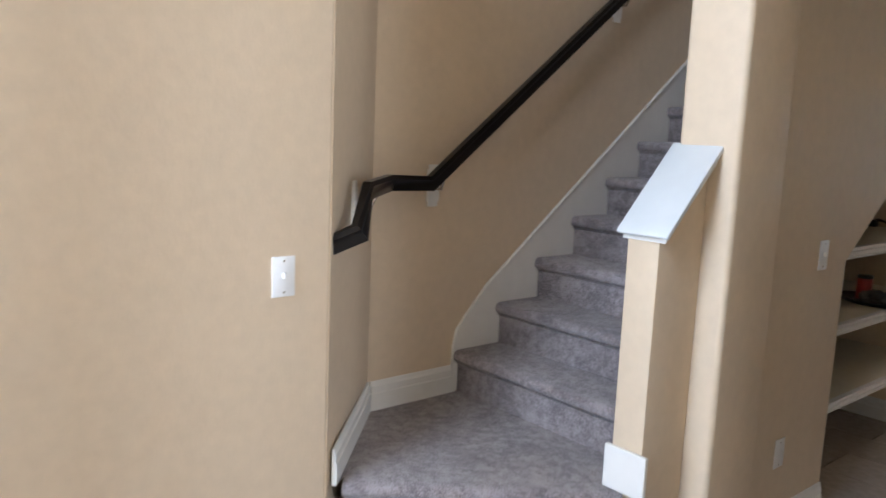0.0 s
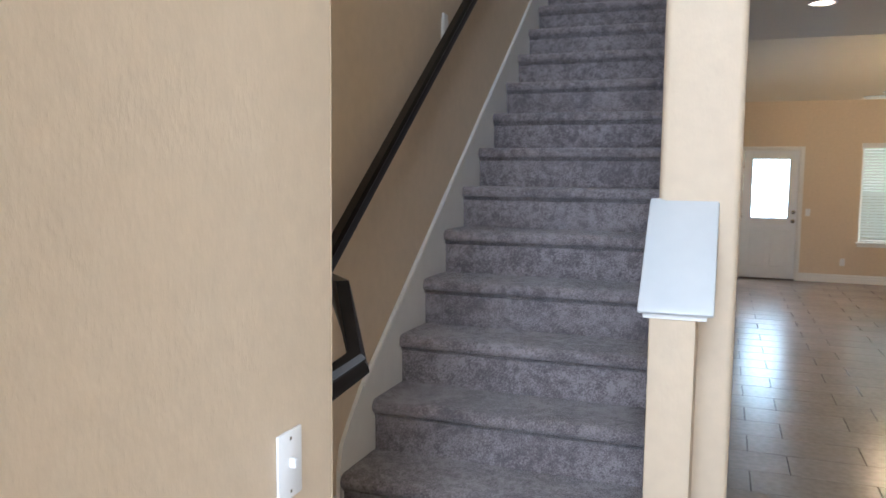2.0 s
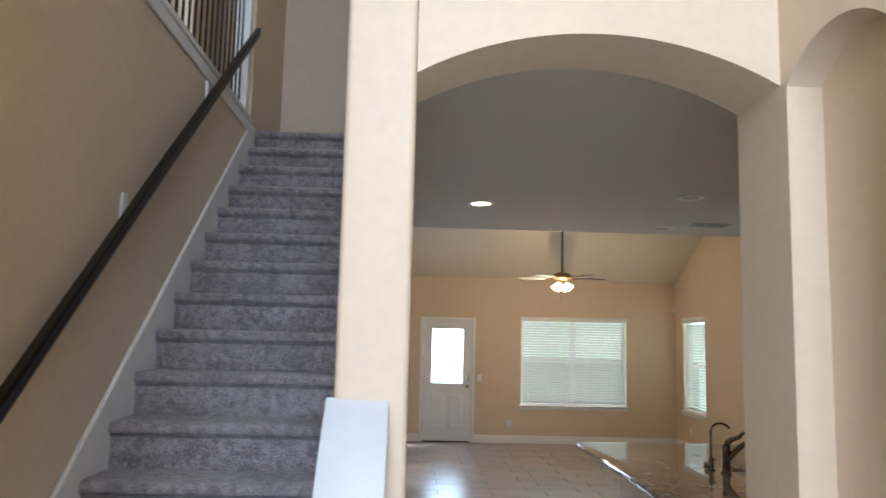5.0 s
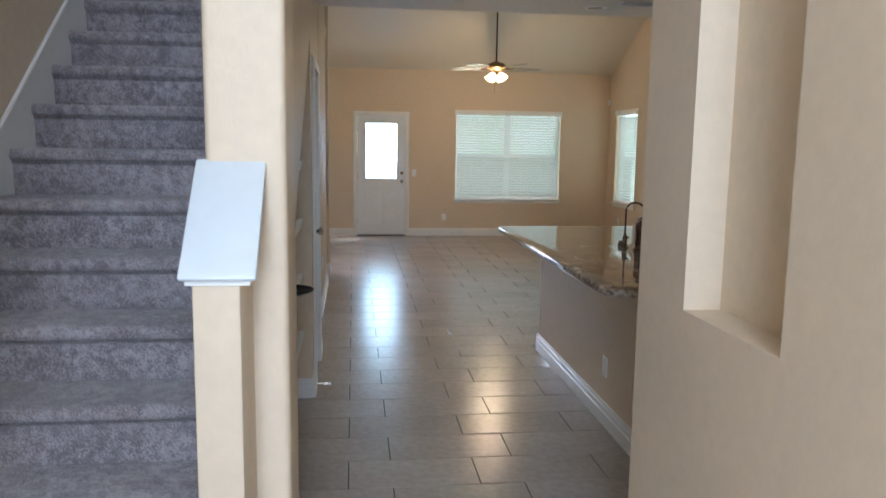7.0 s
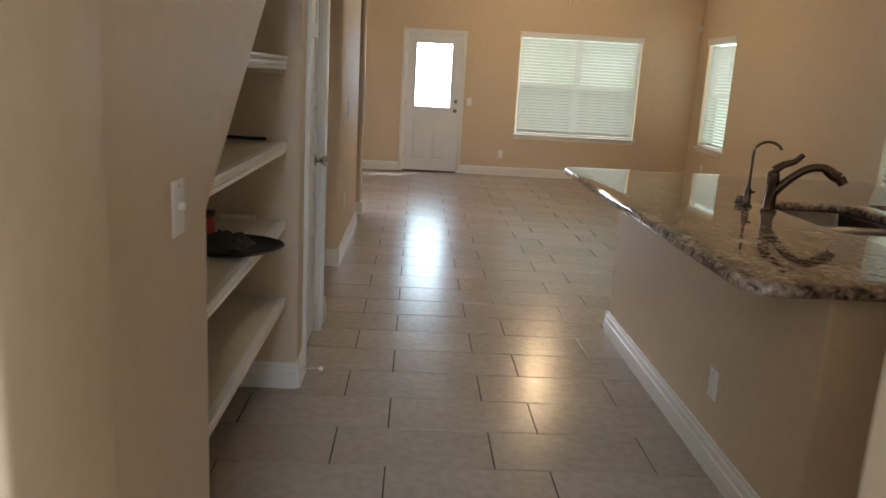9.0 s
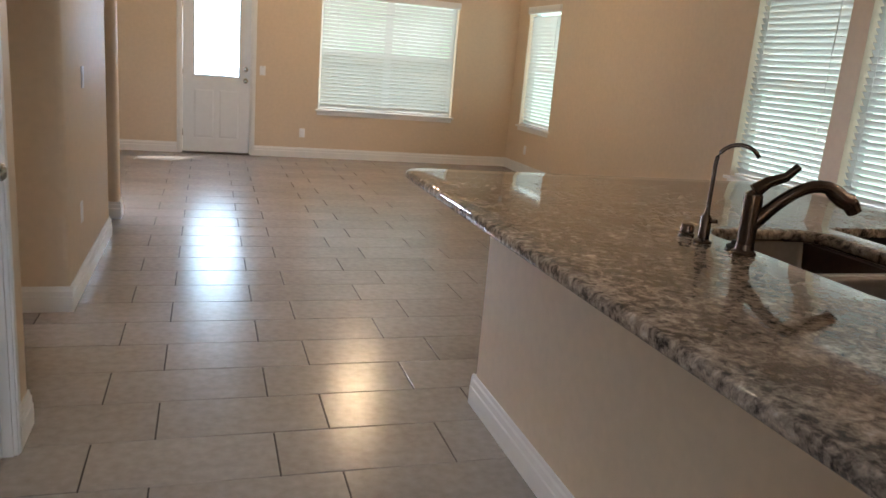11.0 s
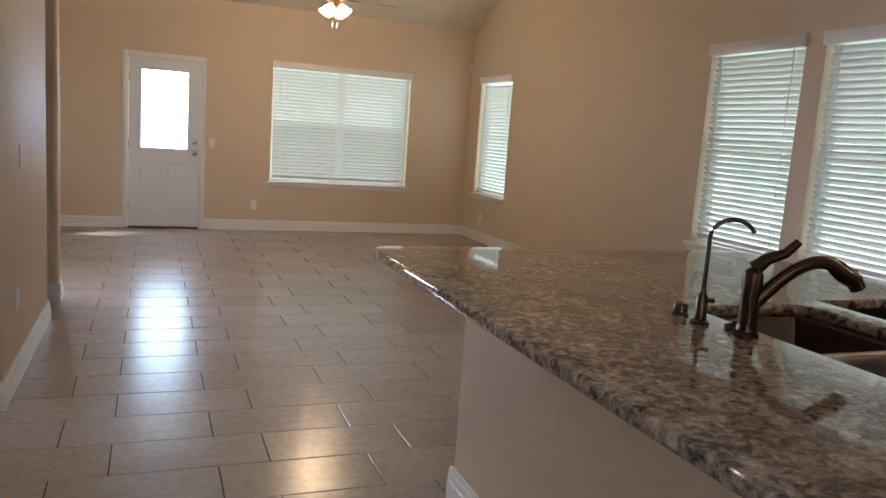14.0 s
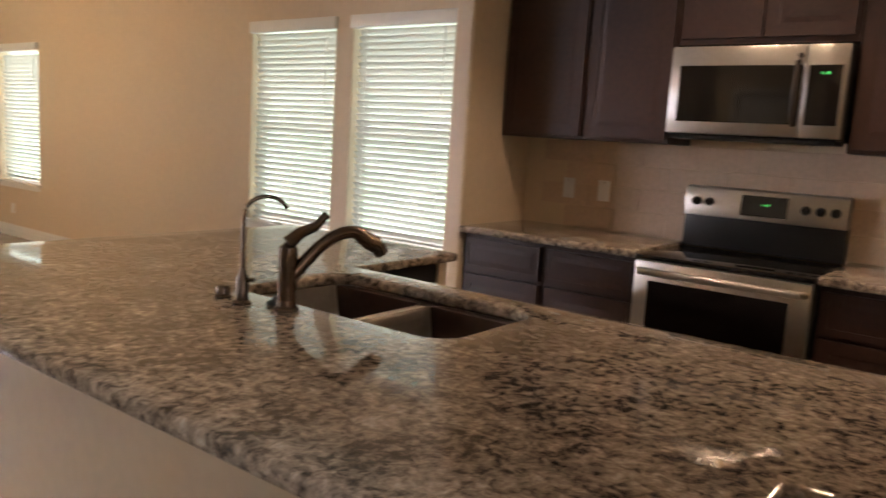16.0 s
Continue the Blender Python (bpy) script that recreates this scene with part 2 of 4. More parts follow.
# ---------------------------------------------------------------- mesh helpers


def put(name, bm, mat, smooth=False):
    me = bpy.data.meshes.new(name)
    bmesh.ops.recalc_face_normals(bm, faces=bm.faces)
    bm.to_mesh(me)
    bm.free()
    me.materials.append(mat)
    if smooth:
        me.shade_smooth()
        me.set_sharp_from_angle(angle=radians(40))
    return new(name, me)


def part(name, bm, mat, parent, label="", smooth=False):
    ob = put(name, bm, mat, smooth)
    ob.parent = parent
    if label:
        tagged(ob, label)
    return ob


def thing(name, label, category, at=(0, 0, 0), group=""):
    ob = new(name)
    ob.empty_display_size = 0.1
    ob.location = at
    tagged(ob, label, category, group)
    return ob


def struct(name, bm, mat, label, category, smooth=False):
    return tagged(put(name, bm, mat, smooth), label, category, kind="structure")


def boxes(*bs, bevel=0.0, seg=2):
    """One bmesh of boxes (x0, y0, z0, x1, y1, z1), with rounded edges."""
    bm = bmesh.new()
    for x0, y0, z0, x1, y1, z1 in bs:
        m = Matrix.LocRotScale(((x0 + x1) / 2, (y0 + y1) / 2, (z0 + z1) / 2), None, (abs(x1 - x0), abs(y1 - y0), abs(z1 - z0)))
        bmesh.ops.create_cube(bm, size=1, matrix=m)
    if bevel:
        bmesh.ops.bevel(bm, geom=list(bm.edges), offset=bevel, segments=seg, affect="EDGES", profile=0.5)
    return bm


AX = {"x": lambda a, u, w: (a, u, w), "y": lambda a, u, w: (u, a, w), "z": lambda a, u, w: (u, w, a)}


def prism(profiles, axis, a, b, bevel=0.0, seg=2):
    """Flat outlines (u, w), pushed from a to b along an axis."""
    bm = bmesh.new()
    for prof in profiles:
        lo = [bm.verts.new(AX[axis](a, u, w)) for u, w in prof]
        hi = [bm.verts.new(AX[axis](b, u, w)) for u, w in prof]
        bm.faces.new(lo)
        bm.faces.new(hi)
        for i in range(len(prof)):
            k = (i + 1) % len(prof)
            bm.faces.new((lo[i], lo[k], hi[k], hi[i]))
    bmesh.ops.recalc_face_normals(bm, faces=bm.faces)
    if bevel:
        bmesh.ops.bevel(bm, geom=[e for e in bm.edges if e.calc_face_angle(0) > 0.9], offset=bevel, segments=seg, affect="EDGES", profile=0.5)
    return bm


def holed(axis, a, b, u0, u1, w0, w1, holes):
    """A wall from a to b along its thickness axis, with rectangular holes (u0, u1, w0, w1) right through it."""
    us = sorted({u0, u1, *[h[0] for h in holes], *[h[1] for h in holes]})
    ws = sorted({w0, w1, *[h[2] for h in holes], *[h[3] for h in holes]})
    nu, nw = len(us) - 1, len(ws) - 1

    def solid(i, k):
        if not (0 <= i < nu and 0 <= k < nw):
            return False
        cu, cw = (us[i] + us[i + 1]) / 2, (ws[k] + ws[k + 1]) / 2
        return not any(h[0] < cu < h[1] and h[2] < cw < h[3] for h in holes)

    bm = bmesh.new()
    f = AX[axis]

    def quad(*ps):
        bm.faces.new([bm.verts.new(p) for p in ps])

    for i in range(nu):
        for k in range(nw):
            if not solid(i, k):
                continue
            p, q, r, s = us[i], us[i + 1], ws[k], ws[k + 1]
            for c in (a, b):
                quad(f(c, p, r), f(c, q, r), f(c, q, s), f(c, p, s))
            if not solid(i - 1, k):
                quad(f(a, p, r), f(b, p, r), f(b, p, s), f(a, p, s))
            if not solid(i + 1, k):
                quad(f(a, q, r), f(b, q, r), f(b, q, s), f(a, q, s))
            if not solid(i, k - 1):
                quad(f(a, p, r), f(b, p, r), f(b, q, r), f(a, q, r))
            if not solid(i, k + 1):
                quad(f(a, p, s), f(b, p, s), f(b, q, s), f(a, q, s))
    bmesh.ops.remove_doubles(bm, verts=bm.verts, dist=0.0005)
    bmesh.ops.recalc_face_normals(bm, faces=bm.faces)
    return bm


def bullnose(bm, r=0.018, test=None):
    """Rounds the outer upright corners of a wall."""
    es = [e for e in bm.edges if abs(e.verts[0].co.z - e.verts[1].co.z) > 0.2 and e.is_convex and e.calc_face_angle(0) > 0.5]
    if test:
        es = [e for e in es if test(e)]
    bmesh.ops.bevel(bm, geom=es, offset=r, segments=4, affect="EDGES", profile=0.5)
    return bm


def tube(points, radius, sides=10, radii=None, square=False):
    """A bar along points; radii may taper it."""
    bm = bmesh.new()
    pts = [Vector(p) for p in points]
    rings = []
    for i, p in enumerate(pts):
        d = (pts[min(i + 1, len(pts) - 1)] - pts[max(i - 1, 0)]).normalized()
        ref = Vector((0, 0, 1)) if abs(d.z) < 0.95 else Vector((1, 0, 0))
        s = d.cross(ref).normalized()
        t = s.cross(d)
        r = radii[i] if radii else radius
        ring = []
        for k in range(sides):
            a = 2 * math.pi * k / sides + (math.pi / 4 if square else 0)
            ring.append(bm.verts.new(p + (s * math.cos(a) + t * math.sin(a)) * r))
        rings.append(ring)
    for a, b in zip(rings, rings[1:]):
        for k in range(sides):
            bm.faces.new((a[k], a[(k + 1) % sides], b[(k + 1) % sides], b[k]))
    bm.faces.new(rings[0])
    bm.faces.new(rings[-1])
    return bm


def lathe(profile, center, sides=24, axis="z"):
    """A turned body: (radius, height) pairs round a centre."""
    bm = bmesh.new()
    c = Vector(center)
    rings = []
    for r, h in profile:
        ring = []
        for k in range(sides):
            a = 2 * math.pi * k / sides
            u, v = max(r, 0.0004) * math.cos(a), max(r, 0.0004) * math.sin(a)
            off = {"z": (u, v, h), "x": (h, u, v), "y": (u, h, v)}[axis]
            ring.append(bm.verts.new(c + Vector(off)))
        rings.append(ring)
    for a, b in zip(rings, rings[1:]):
        for k in range(sides):
            bm.faces.new((a[k], a[(k + 1) % sides], b[(k + 1) % sides], b[k]))
    bm.faces.new(rings[0])
    bm.faces.new(rings[-1])
    return bm


def arc(u0, u1, spring, rise, n=20):
    """A low arch from u0 to u1 over its springing line."""
    half, mid = (u1 - u0) / 2, (u0 + u1) / 2
    R = (half * half + rise * rise) / (2 * rise)
    return [(u0 + (u1 - u0) * i / n, spring + math.sqrt(R * R - (u0 + (u1 - u0) * i / n - mid) ** 2) - (R - rise)) for i in range(n + 1)]


# ---------------------------------------------------------------- large structure
KX, FY, CEIL, TOP = 3.93, 13.12, 2.743, 5.6      # right wall, far wall, flat ceiling, entry ceiling
LX = -0.74                                       # hall side of the stair wall
VAULT = 0.47                                     # slope of the vaulted ceiling


def vz(y):
    return 2.79 + VAULT * (FY - y)


DOOR = (-0.435, 0.389, 0.0, 2.035)
WIN = (1.24, 3.065, 0.635, 2.11)
SIDE = [("window_2", 11.80, 12.75, 0.63, 2.13), ("window_3", 7.32, 8.25, 0.67, 2.19), ("window_4", 6.24, 7.15, 0.67, 2.19)]
struct("wall_far", holed("y", FY, FY + 0.16, -2.0, KX + 0.16, 0, 2.95, [DOOR, WIN]), M_WALL, "beige textured far wall with door and window", "wall")
struct("wall_right", holed("x", KX, KX + 0.16, 2.3, FY, 0, 5.9, [s[1:] for s in SIDE]), M_WALL, "beige textured wall with three blind-covered windows", "wall")
# hall side of the stairs: slanted shelf recess and a closet door
slant = lambda y: 1.079 + 0.75 * (y - 3.36)
bm = prism([[(2.62, 0), (3.36, 0), (3.36, 1.079), (4.82, slant(4.82)), (4.82, 0), (5.02, 0), (5.02, 2.03), (5.61, 2.03), (5.61, 0), (5.83, 0), (5.83, TOP), (2.62, TOP)]], "x", LX - 0.13, LX)
struct("wall_stair_hall", bm, M_WALL, "beige hall wall with slanted shelf recess under the stairs", "wall")
struct("wall_stair_upper", boxes((LX - 0.13, 5.83, 2.95, LX, 6.7, TOP)), M_WALL, "beige wall beside the upper landing", "wall")
bm = boxes((-0.882, 2.31, 0, -0.667, 2.62, TOP))
struct("pillar", bullnose(bm, 0.02), M_WALL, "beige pillar with rounded corners at the stair foot", "pillar", True)
# arched header over the passage
ar = arc(-0.667, 0.46, 2.505, 0.145)
bm = prism([[*ar, (0.46, TOP), (-0.667, TOP)]], "y", 2.31, 2.62)
struct("arch_header", bm, M_WALL, "beige low-arched header over the passage", "arch")
# wall with the arched niche
na = arc(1.767, 2.272, 2.49, 0.10, 14)
bm = prism([[(1.38, 0), (1.767, 0), (1.767, TOP), (1.38, TOP)], [(2.272, 0), (2.62, 0), (2.62, TOP), (2.272, TOP)], [(1.767, 0), (2.272, 0), (2.272, 1.106), (1.767, 1.106)], [*na, (2.272, TOP), (1.767, TOP)]], "x", 0.46, 0.572)
struct("wall_niche", bm, M_WALL, "beige textured wall with a tall arched niche", "wall")
struct("wall_niche_back", boxes((0.572, 1.38, 0, 0.72, 2.62, TOP)), M_WALL, "back of the niche wall", "wall")
struct("wall_kitchen_near", boxes((0.72, 2.46, 0, KX, 2.62, CEIL)), M_WALL, "plain beige kitchen wall", "wall")
struct("wall_wing", bullnose(boxes((3.28, 5.655, 0, KX, 5.775, CEIL)), 0.015), M_WALL, "beige wing wall closing the counter run", "wall", True)
# hall side openings further on
struct("wall_hall_block", bullnose(boxes((-2.4, 7.065, 0, -0.79, 8.72, 5.2)), 0.03), M_WALL, "beige wall block with bullnose corner", "wall", True)
struct("wall_hall_stub", bullnose(boxes((-2.4, 9.23, 0, -0.78, 9.41, 5.2)), 0.03), M_WALL, "beige wall stub with rounded end", "wall", True)
# the hole is added for the side hall fill lamp
struct("wall_hall_end", holed("x", -2.5, -2.4, 5.7, 9.41, 0, 5.0, [(6.05, 6.85, 0.6, 2.1)]), M_WALL, "plain end wall of the side hall", "wall")
struct("wall_hall_near", boxes((-2.4, 5.71, 0, LX - 0.13, 5.83, 2.95)), M_WALL, "plain wall of the side hall", "wall")
# the hole is added for the living room fill lamp
struct("wall_room_left", holed("x", -2.12, -2.0, 9.41, FY, 0, 5.0, [(10.2, 12.2, 0.7, 2.2)]), M_WALL, "plain beige living room wall", "wall")
# entry walls
struct("wall_entry_left", bullnose(boxes((-1.55, -2.2, 0, -1.37, 1.315, TOP)), 0.012), M_WALL, "beige textured entry wall", "wall", True)
struct("wall_entry_angle", prism([[(-1.372, 1.315), (-1.862, 1.80), (-1.97, 1.70), (-1.48, 1.24)]], "z", 0, TOP), M_WALL, "angled beige wall beside the winder step", "wall")
struct("wall_stair_left", boxes((-2.0, 1.74, 0, -1.86, 5.44, 3.2), (-2.0, 5.44, 0, -1.86, 6.7, TOP)), M_WALL, "beige stairwell wall under the balustrade", "wall")
struct("wall_stair_end", boxes((-3.4, 6.62, 2.9, LX, 6.76, TOP)), M_WALL, "plain beige wall at the head of the stairs", "wall")
# the opening is added for the loft fill lamp
struct("wall_loft", holed("x", -3.5, -3.4, 1.2, 6.76, 3.0, TOP, [(3.4, 5.2, 3.9, 5.1)]), M_WALL, "plain beige loft wall with an added lamp opening", "wall")
struct("wall_loft_end", boxes((-3.4, 1.2, 3.0, -1.97, 1.3, TOP)), M_WALL, "plain beige loft end wall", "wall")
struct("floor_loft", boxes((-3.4, 1.3, 3.05, -2.0, 6.62, 3.19)), M_CARPET, "grey carpeted loft floor", "floor")
struct("wall_entry_front", holed("y", -2.32, -2.2, -1.55, 2.6, 0, TOP, [(-1.3, 0.2, 0.2, 2.45), (-1.3, 0.3, 3.1, 4.9)]), M_WALL, "plain front entry wall with tall openings", "wall")
# unseen wall, added so its end blocks the front room lamp
struct("wall_entry_blocker", boxes((0.76, -2.2, 0, 0.88, 0.92, 2.75)), M_WALL, "unseen wall added to shade part of the entry wall", "wall")
# the slot is added for the front room lamp
struct("wall_front_room", holed("x", 2.5, 2.6, -2.2, 2.46, 0, TOP, [(0.82, 1.18, 0.5, 2.5)]), M_WALL, "plain front room wall with an added lamp slot", "wall")
struct("wall_entry_right", boxes((0.72, 2.46, CEIL, 2.6, 2.62, TOP)), M_WALL, "plain wall over the front room", "wall")
# ceilings
struct("ceiling_kitchen", boxes((LX, 2.62, CEIL, KX, 7.1, CEIL + 0.12), (-2.4, 5.83, CEIL, LX, 7.065, CEIL + 0.12), (-2.4, 8.72, CEIL, -0.80, 9.23, CEIL + 0.12)), M_CEIL, "flat painted kitchen ceiling", "ceiling")
struct("wall_over_kitchen", boxes((-2.4, 6.98, CEIL + 0.12, KX, 7.1, 5.8)), M_WALL, "plain wall over the kitchen ceiling edge", "wall")
bm = prism([[(7.0, vz(7.0)), (FY + 0.16, vz(FY + 0.16)), (FY + 0.16, vz(FY + 0.16) + 0.15), (7.0, vz(7.0) + 0.15)]], "x", -2.4, KX + 0.16)
struct("ceiling_vault", bm, M_CEIL, "sloping painted living room ceiling", "ceiling")
struct("ceiling_entry", boxes((-3.5, -2.32, TOP, 2.6, 6.76, TOP + 0.12)), M_CEIL, "high entry ceiling", "ceiling")
# ground outside
struct("ground", boxes((-400, -400, -0.45, 400, 400, -0.25)), M_GRASS, "sunlit lawn round the house", "ground")
# flat glowing sheets that stand in for a daylit garden
struct("backdrop", boxes((-6, 17.6, -0.25, 14, 17.7, 3.4)), M_OUT, "self-glowing garden backdrop outside the far windows", "backdrop")
struct("backdrop_side", boxes((8.6, 2, -0.25, 8.7, 17, 3.4)), M_OUT, "self-glowing garden backdrop outside the side windows", "backdrop")
# grout bed of the tiled floor
struct("floor", boxes((-2.5, -2.3, -0.12, KX, FY + 0.16, -0.006)), M_GROUT, "grout bed of the tiled floor", "floor")


# ---------------------------------------------------------------- skirtings
def baseboard(x0, y0, x1, y1, nx, ny, z=0.0, h=0.13):
    """A moulded skirting from one floor point to another, standing out along its normal."""
    d = Vector((x1 - x0, y1 - y0, 0))
    prof = [(0, 0), (0.017, 0), (0.017, h * 0.58), (0.013, h * 0.62), (0.013, h * 0.82), (0.008, h * 0.88), (0.006, h), (0, h)]
    bm = bmesh.new()
    rings = []
    for e in (0, 1):
        rings.append([bm.verts.new((x0 + d.x * e + nx * p, y0 + d.y * e + ny * p, z + w)) for p, w in prof])
    for i in range(len(prof)):
        k = (i + 1) % len(prof)
        bm.faces.new((rings[0][i], rings[0][k], rings[1][k], rings[1][i]))
    bm.faces.new(rings[0])
    bm.faces.new(rings[1])
    return struct("baseboard", bm, M_TRIM, "white moulded baseboard", "baseboard")


baseboard(-2.0, FY, -0.497, FY, 0, -1)
baseboard(0.447, FY, KX, FY, 0, -1)
baseboard(KX, 5.775, KX, FY - 0.017, -1, 0)
baseboard(LX, 2.62, LX, 3.36, 1, 0)
baseboard(LX, 4.815, LX, 4.958, 1, 0)
baseboard(LX, 5.672, LX, 5.845, 1, 0)
baseboard(-0.79, 7.06, -0.79, 8.72, 1, 0)
baseboard(-2.4, 7.065, -0.775, 7.065, 0, -1)
baseboard(-0.78, 9.235, -0.78, 9.41, 1, 0)
baseboard(-2.4, 9.23, -0.765, 9.23, 0, -1)
baseboard(0.46, 1.38, 0.46, 2.62, -1, 0)
baseboard(-1.37, -2.2, -1.37, 1.2, 1, 0)
baseboard(-1.385, 1.342, -1.862, 1.80, 0.69, 0.72, 0.417, 0.12)
baseboard(-1.862, 1.81, -1.862, 2.24, 1, 0, 0.417, 0.12)
baseboard(-1.62, 4.82, LX - 0.0, 4.82, 0, -1, 0.0, 0.12)

# ---------------------------------------------------------------- stairs
RISE, RUN = 0.186, 0.239


def nose_z(j):
    return 0.045 + RISE * j


def nose_y(j):
    return 2.233 + RUN * (j - 3)


stairs = thing("staircase", "mauve-grey carpeted staircase rising between beige walls", "staircase", (-1.36, 2.2, 0))
stairs.location = (0, 0, 0)


def soft_nose(front, top, depth, drop):
    """Side outline of a carpeted step with a rounded nose that bulges over its riser."""
    r = 0.026
    pts = [(front + 0.03, top - drop - 0.004), (front + 0.028, top - 2 * r - 0.012), (front + 0.012, top - 2 * r)]
    for i in range(7):
        a = -math.pi / 2 - math.pi * i / 6
        pts.append((front + r + r * math.cos(a) * 1.0, top - r + r * math.sin(a)))
    pts += [(front + depth, top), (front + depth, top - drop - 0.004)]
    return pts


def rounded_step(profile, x0, x1):
    return prism([profile], "x", x0, x1)


for j in range(3, 18):
    depth = RUN + 0.05 if j < 17 else 1.2
    part("step", rounded_step(soft_nose(nose_y(j), nose_z(j), depth, RISE), -1.847, -0.884), M_CARPET, stairs, smooth=True)
# the two angled bottom steps


def angled_step(ax, ay, bx, by, top, bottom, tail):
    d = Vector((bx - ax, by - ay, 0)).normalized()
    n = Vector((-d.y, d.x, 0))
    if n.y < 0:
        n = -n
    bm = bmesh.new()
    prof = [(0.03, bottom), (0.028, top - 0.065), (0.012, top - 0.052)] + [(0.026 + 0.026 * math.cos(-math.pi / 2 - math.pi * i / 6), top - 0.026 + 0.026 * math.sin(-math.pi / 2 - math.pi * i / 6)) for i in range(7)] + [(0.06, top)]
    rings = [[bm.verts.new(Vector((x, y, 0)) + n * p + Vector((0, 0, w))) for p, w in prof] for x, y in ((ax, ay), (bx, by))]
    for i in range(len(prof) - 1):
        bm.faces.new((rings[0][i], rings[0][i + 1], rings[1][i + 1], rings[1][i]))
    back = [bm.verts.new((x, y, top)) for x, y in tail]
    bm.faces.new([rings[0][-1], rings[1][-1], *back])
    return bm


part("step", angled_step(-1.375, 1.375, -0.80, 2.05, nose_z(2), 0.18, [(-0.80, 2.3), (-1.85, 2.3), (-1.85, 1.81), (-1.385, 1.365)]), M_CARPET, stairs, "angled carpeted winder step", True)
part("step", angled_step(-1.37, 1.08, -0.62, 1.93, nose_z(1), 0.0, [(-0.70, 2.1), (-1.2, 2.1), (-1.372, 1.35)]), M_CARPET, stairs, "angled carpeted bottom step", True)
# white stringer board along the wall
sl = RISE / RUN
bm = prism([[(2.233, nose_z(3) - 0.2), (5.56, nose_z(3) - 0.27 + sl * 3.327), (5.56, 3.21), (5.44, 3.20), (5.30, nose_z(3) + 0.125 + sl * (5.30 - 2.233)), (2.40, nose_z(3) + 0.125 + sl * 0.167), (2.30, nose_z(3) + 0.15), (2.25, nose_z(3) + 0.09), (2.233, nose_z(3) + 0.02)]], "x", -1.862, -1.846)
struct("stair_stringer", bm, M_TRIM, "white painted stringer board along the stairs", "trim")
bm = tube([(-1.846, 2.40, nose_z(3) + 0.13 + sl * 0.167), (-1.846, 5.30, nose_z(3) + 0.13 + sl * 3.067)], 0.009, 6)
struct("stair_stringer_bead", bm, M_TRIM, "white bead along the top of the stringer", "trim", True)
# half wall and its cap
half = thing("half_wall", "beige low end wall with a white sloping cap", "half wall")
m = (1.515 - 1.252) / (2.30 - 2.05)
part("body", prism([[(2.075, 0), (2.31, 0), (2.31, 1.485), (2.075, 1.24)]], "x", -0.877, -0.762, 0.006), M_WALL, half, smooth=True)
bm = prism([[(2.046, 1.246), (2.06, 1.263), (2.318, 1.527), (2.318, 1.503), (2.06, 1.237)]], "x", -0.905, -0.72, 0.006)
part("cap", bm, M_CAP, half, "white painted sloping cap", True)
part("cap_moulding", prism([[(2.068, 1.225), (2.071, 1.244), (2.312, 1.494), (2.312, 1.462)]], "x", -0.893, -0.736, 0.003), M_TRIM, half)
part("plinth", boxes((-0.893, 2.058, 0.417, -0.736, 2.075, 0.56), bevel=0.004), M_TRIM, half, "white base block")
# upper balustrade
bal = thing("balustrade", "dark iron balusters on a white capped ledge", "balustrade")
part("ledge", boxes((-2.02, 1.8, 3.2, -1.835, 5.44, 3.235), bevel=0.006), M_TRIM, bal, "white ledge", True)
part("fascia", boxes((-1.858, 1.8, 3.13, -1.845, 5.44, 3.198), bevel=0.003), M_TRIM, bal, "white fascia board")
part("top_rail", boxes((-1.96, 1.8, 4.15, -1.90, 5.44, 4.21), bevel=0.012), M_RAIL, bal, "dark wooden top rail", True)
bm0 = tube([(0, 0, 3.235), (0, 0, 4.15)], 0.0095, 4, square=True)
b0 = part("baluster", bm0, M_IRON, bal)
b0.location = (-1.93, 1.9, 0)
for i in range(1, 32):
    o = b0.copy()
    scene.collection.objects.link(o)
    o.location = (-1.93, 1.9 + 0.111 * i, 0)
part("newel", boxes((-1.98, 5.36, 3.235, -1.88, 5.44, 4.3), bevel=0.008), M_TRIM, bal, "white newel post", True)
# handrail on the wall
rail = thing("handrail", "dark stained wall handrail on white brackets", "handrail")
zr = lambda y: 1.325 + 0.78 * (y - 2.02)


def rail_bar(points, w=0.028):
    """A moulded rail of flattened section through the points."""
    bm = bmesh.new()
    sec = [(-0.6, -1), (0.6, -1), (0.75, -0.4), (0.62, 0.1), (0.9, 0.5), (0.62, 1), (-0.62, 1), (-0.9, 0.5), (-0.62, 0.1), (-0.75, -0.4)]
    pts = [Vector(p) for p in points]
    rings = []
    for i, p in enumerate(pts):
        d1 = (pts[i] - pts[i - 1]).normalized() if i else (pts[1] - pts[0]).normalized()
        d2 = (pts[i + 1] - pts[i]).normalized() if i < len(pts) - 1 else d1
        d = (d1 + d2).normalized()
        s = d.cross(Vector((0, 0, 1))).normalized()
        t = s.cross(d)
        k = 1 / max(0.75, d.dot(d1))
        rings.append([bm.verts.new(p + s * u * w * 0.8 + t * v * w * k) for u, v in sec])
    n = len(sec)
    for a, b in zip(rings, rings[1:]):
        for k in range(n):
            bm.faces.new((a[k], a[(k + 1) % n], b[(k + 1) % n], b[k]))
    bm.faces.new(rings[0])
    bm.faces.new(rings[-1])
    return bm


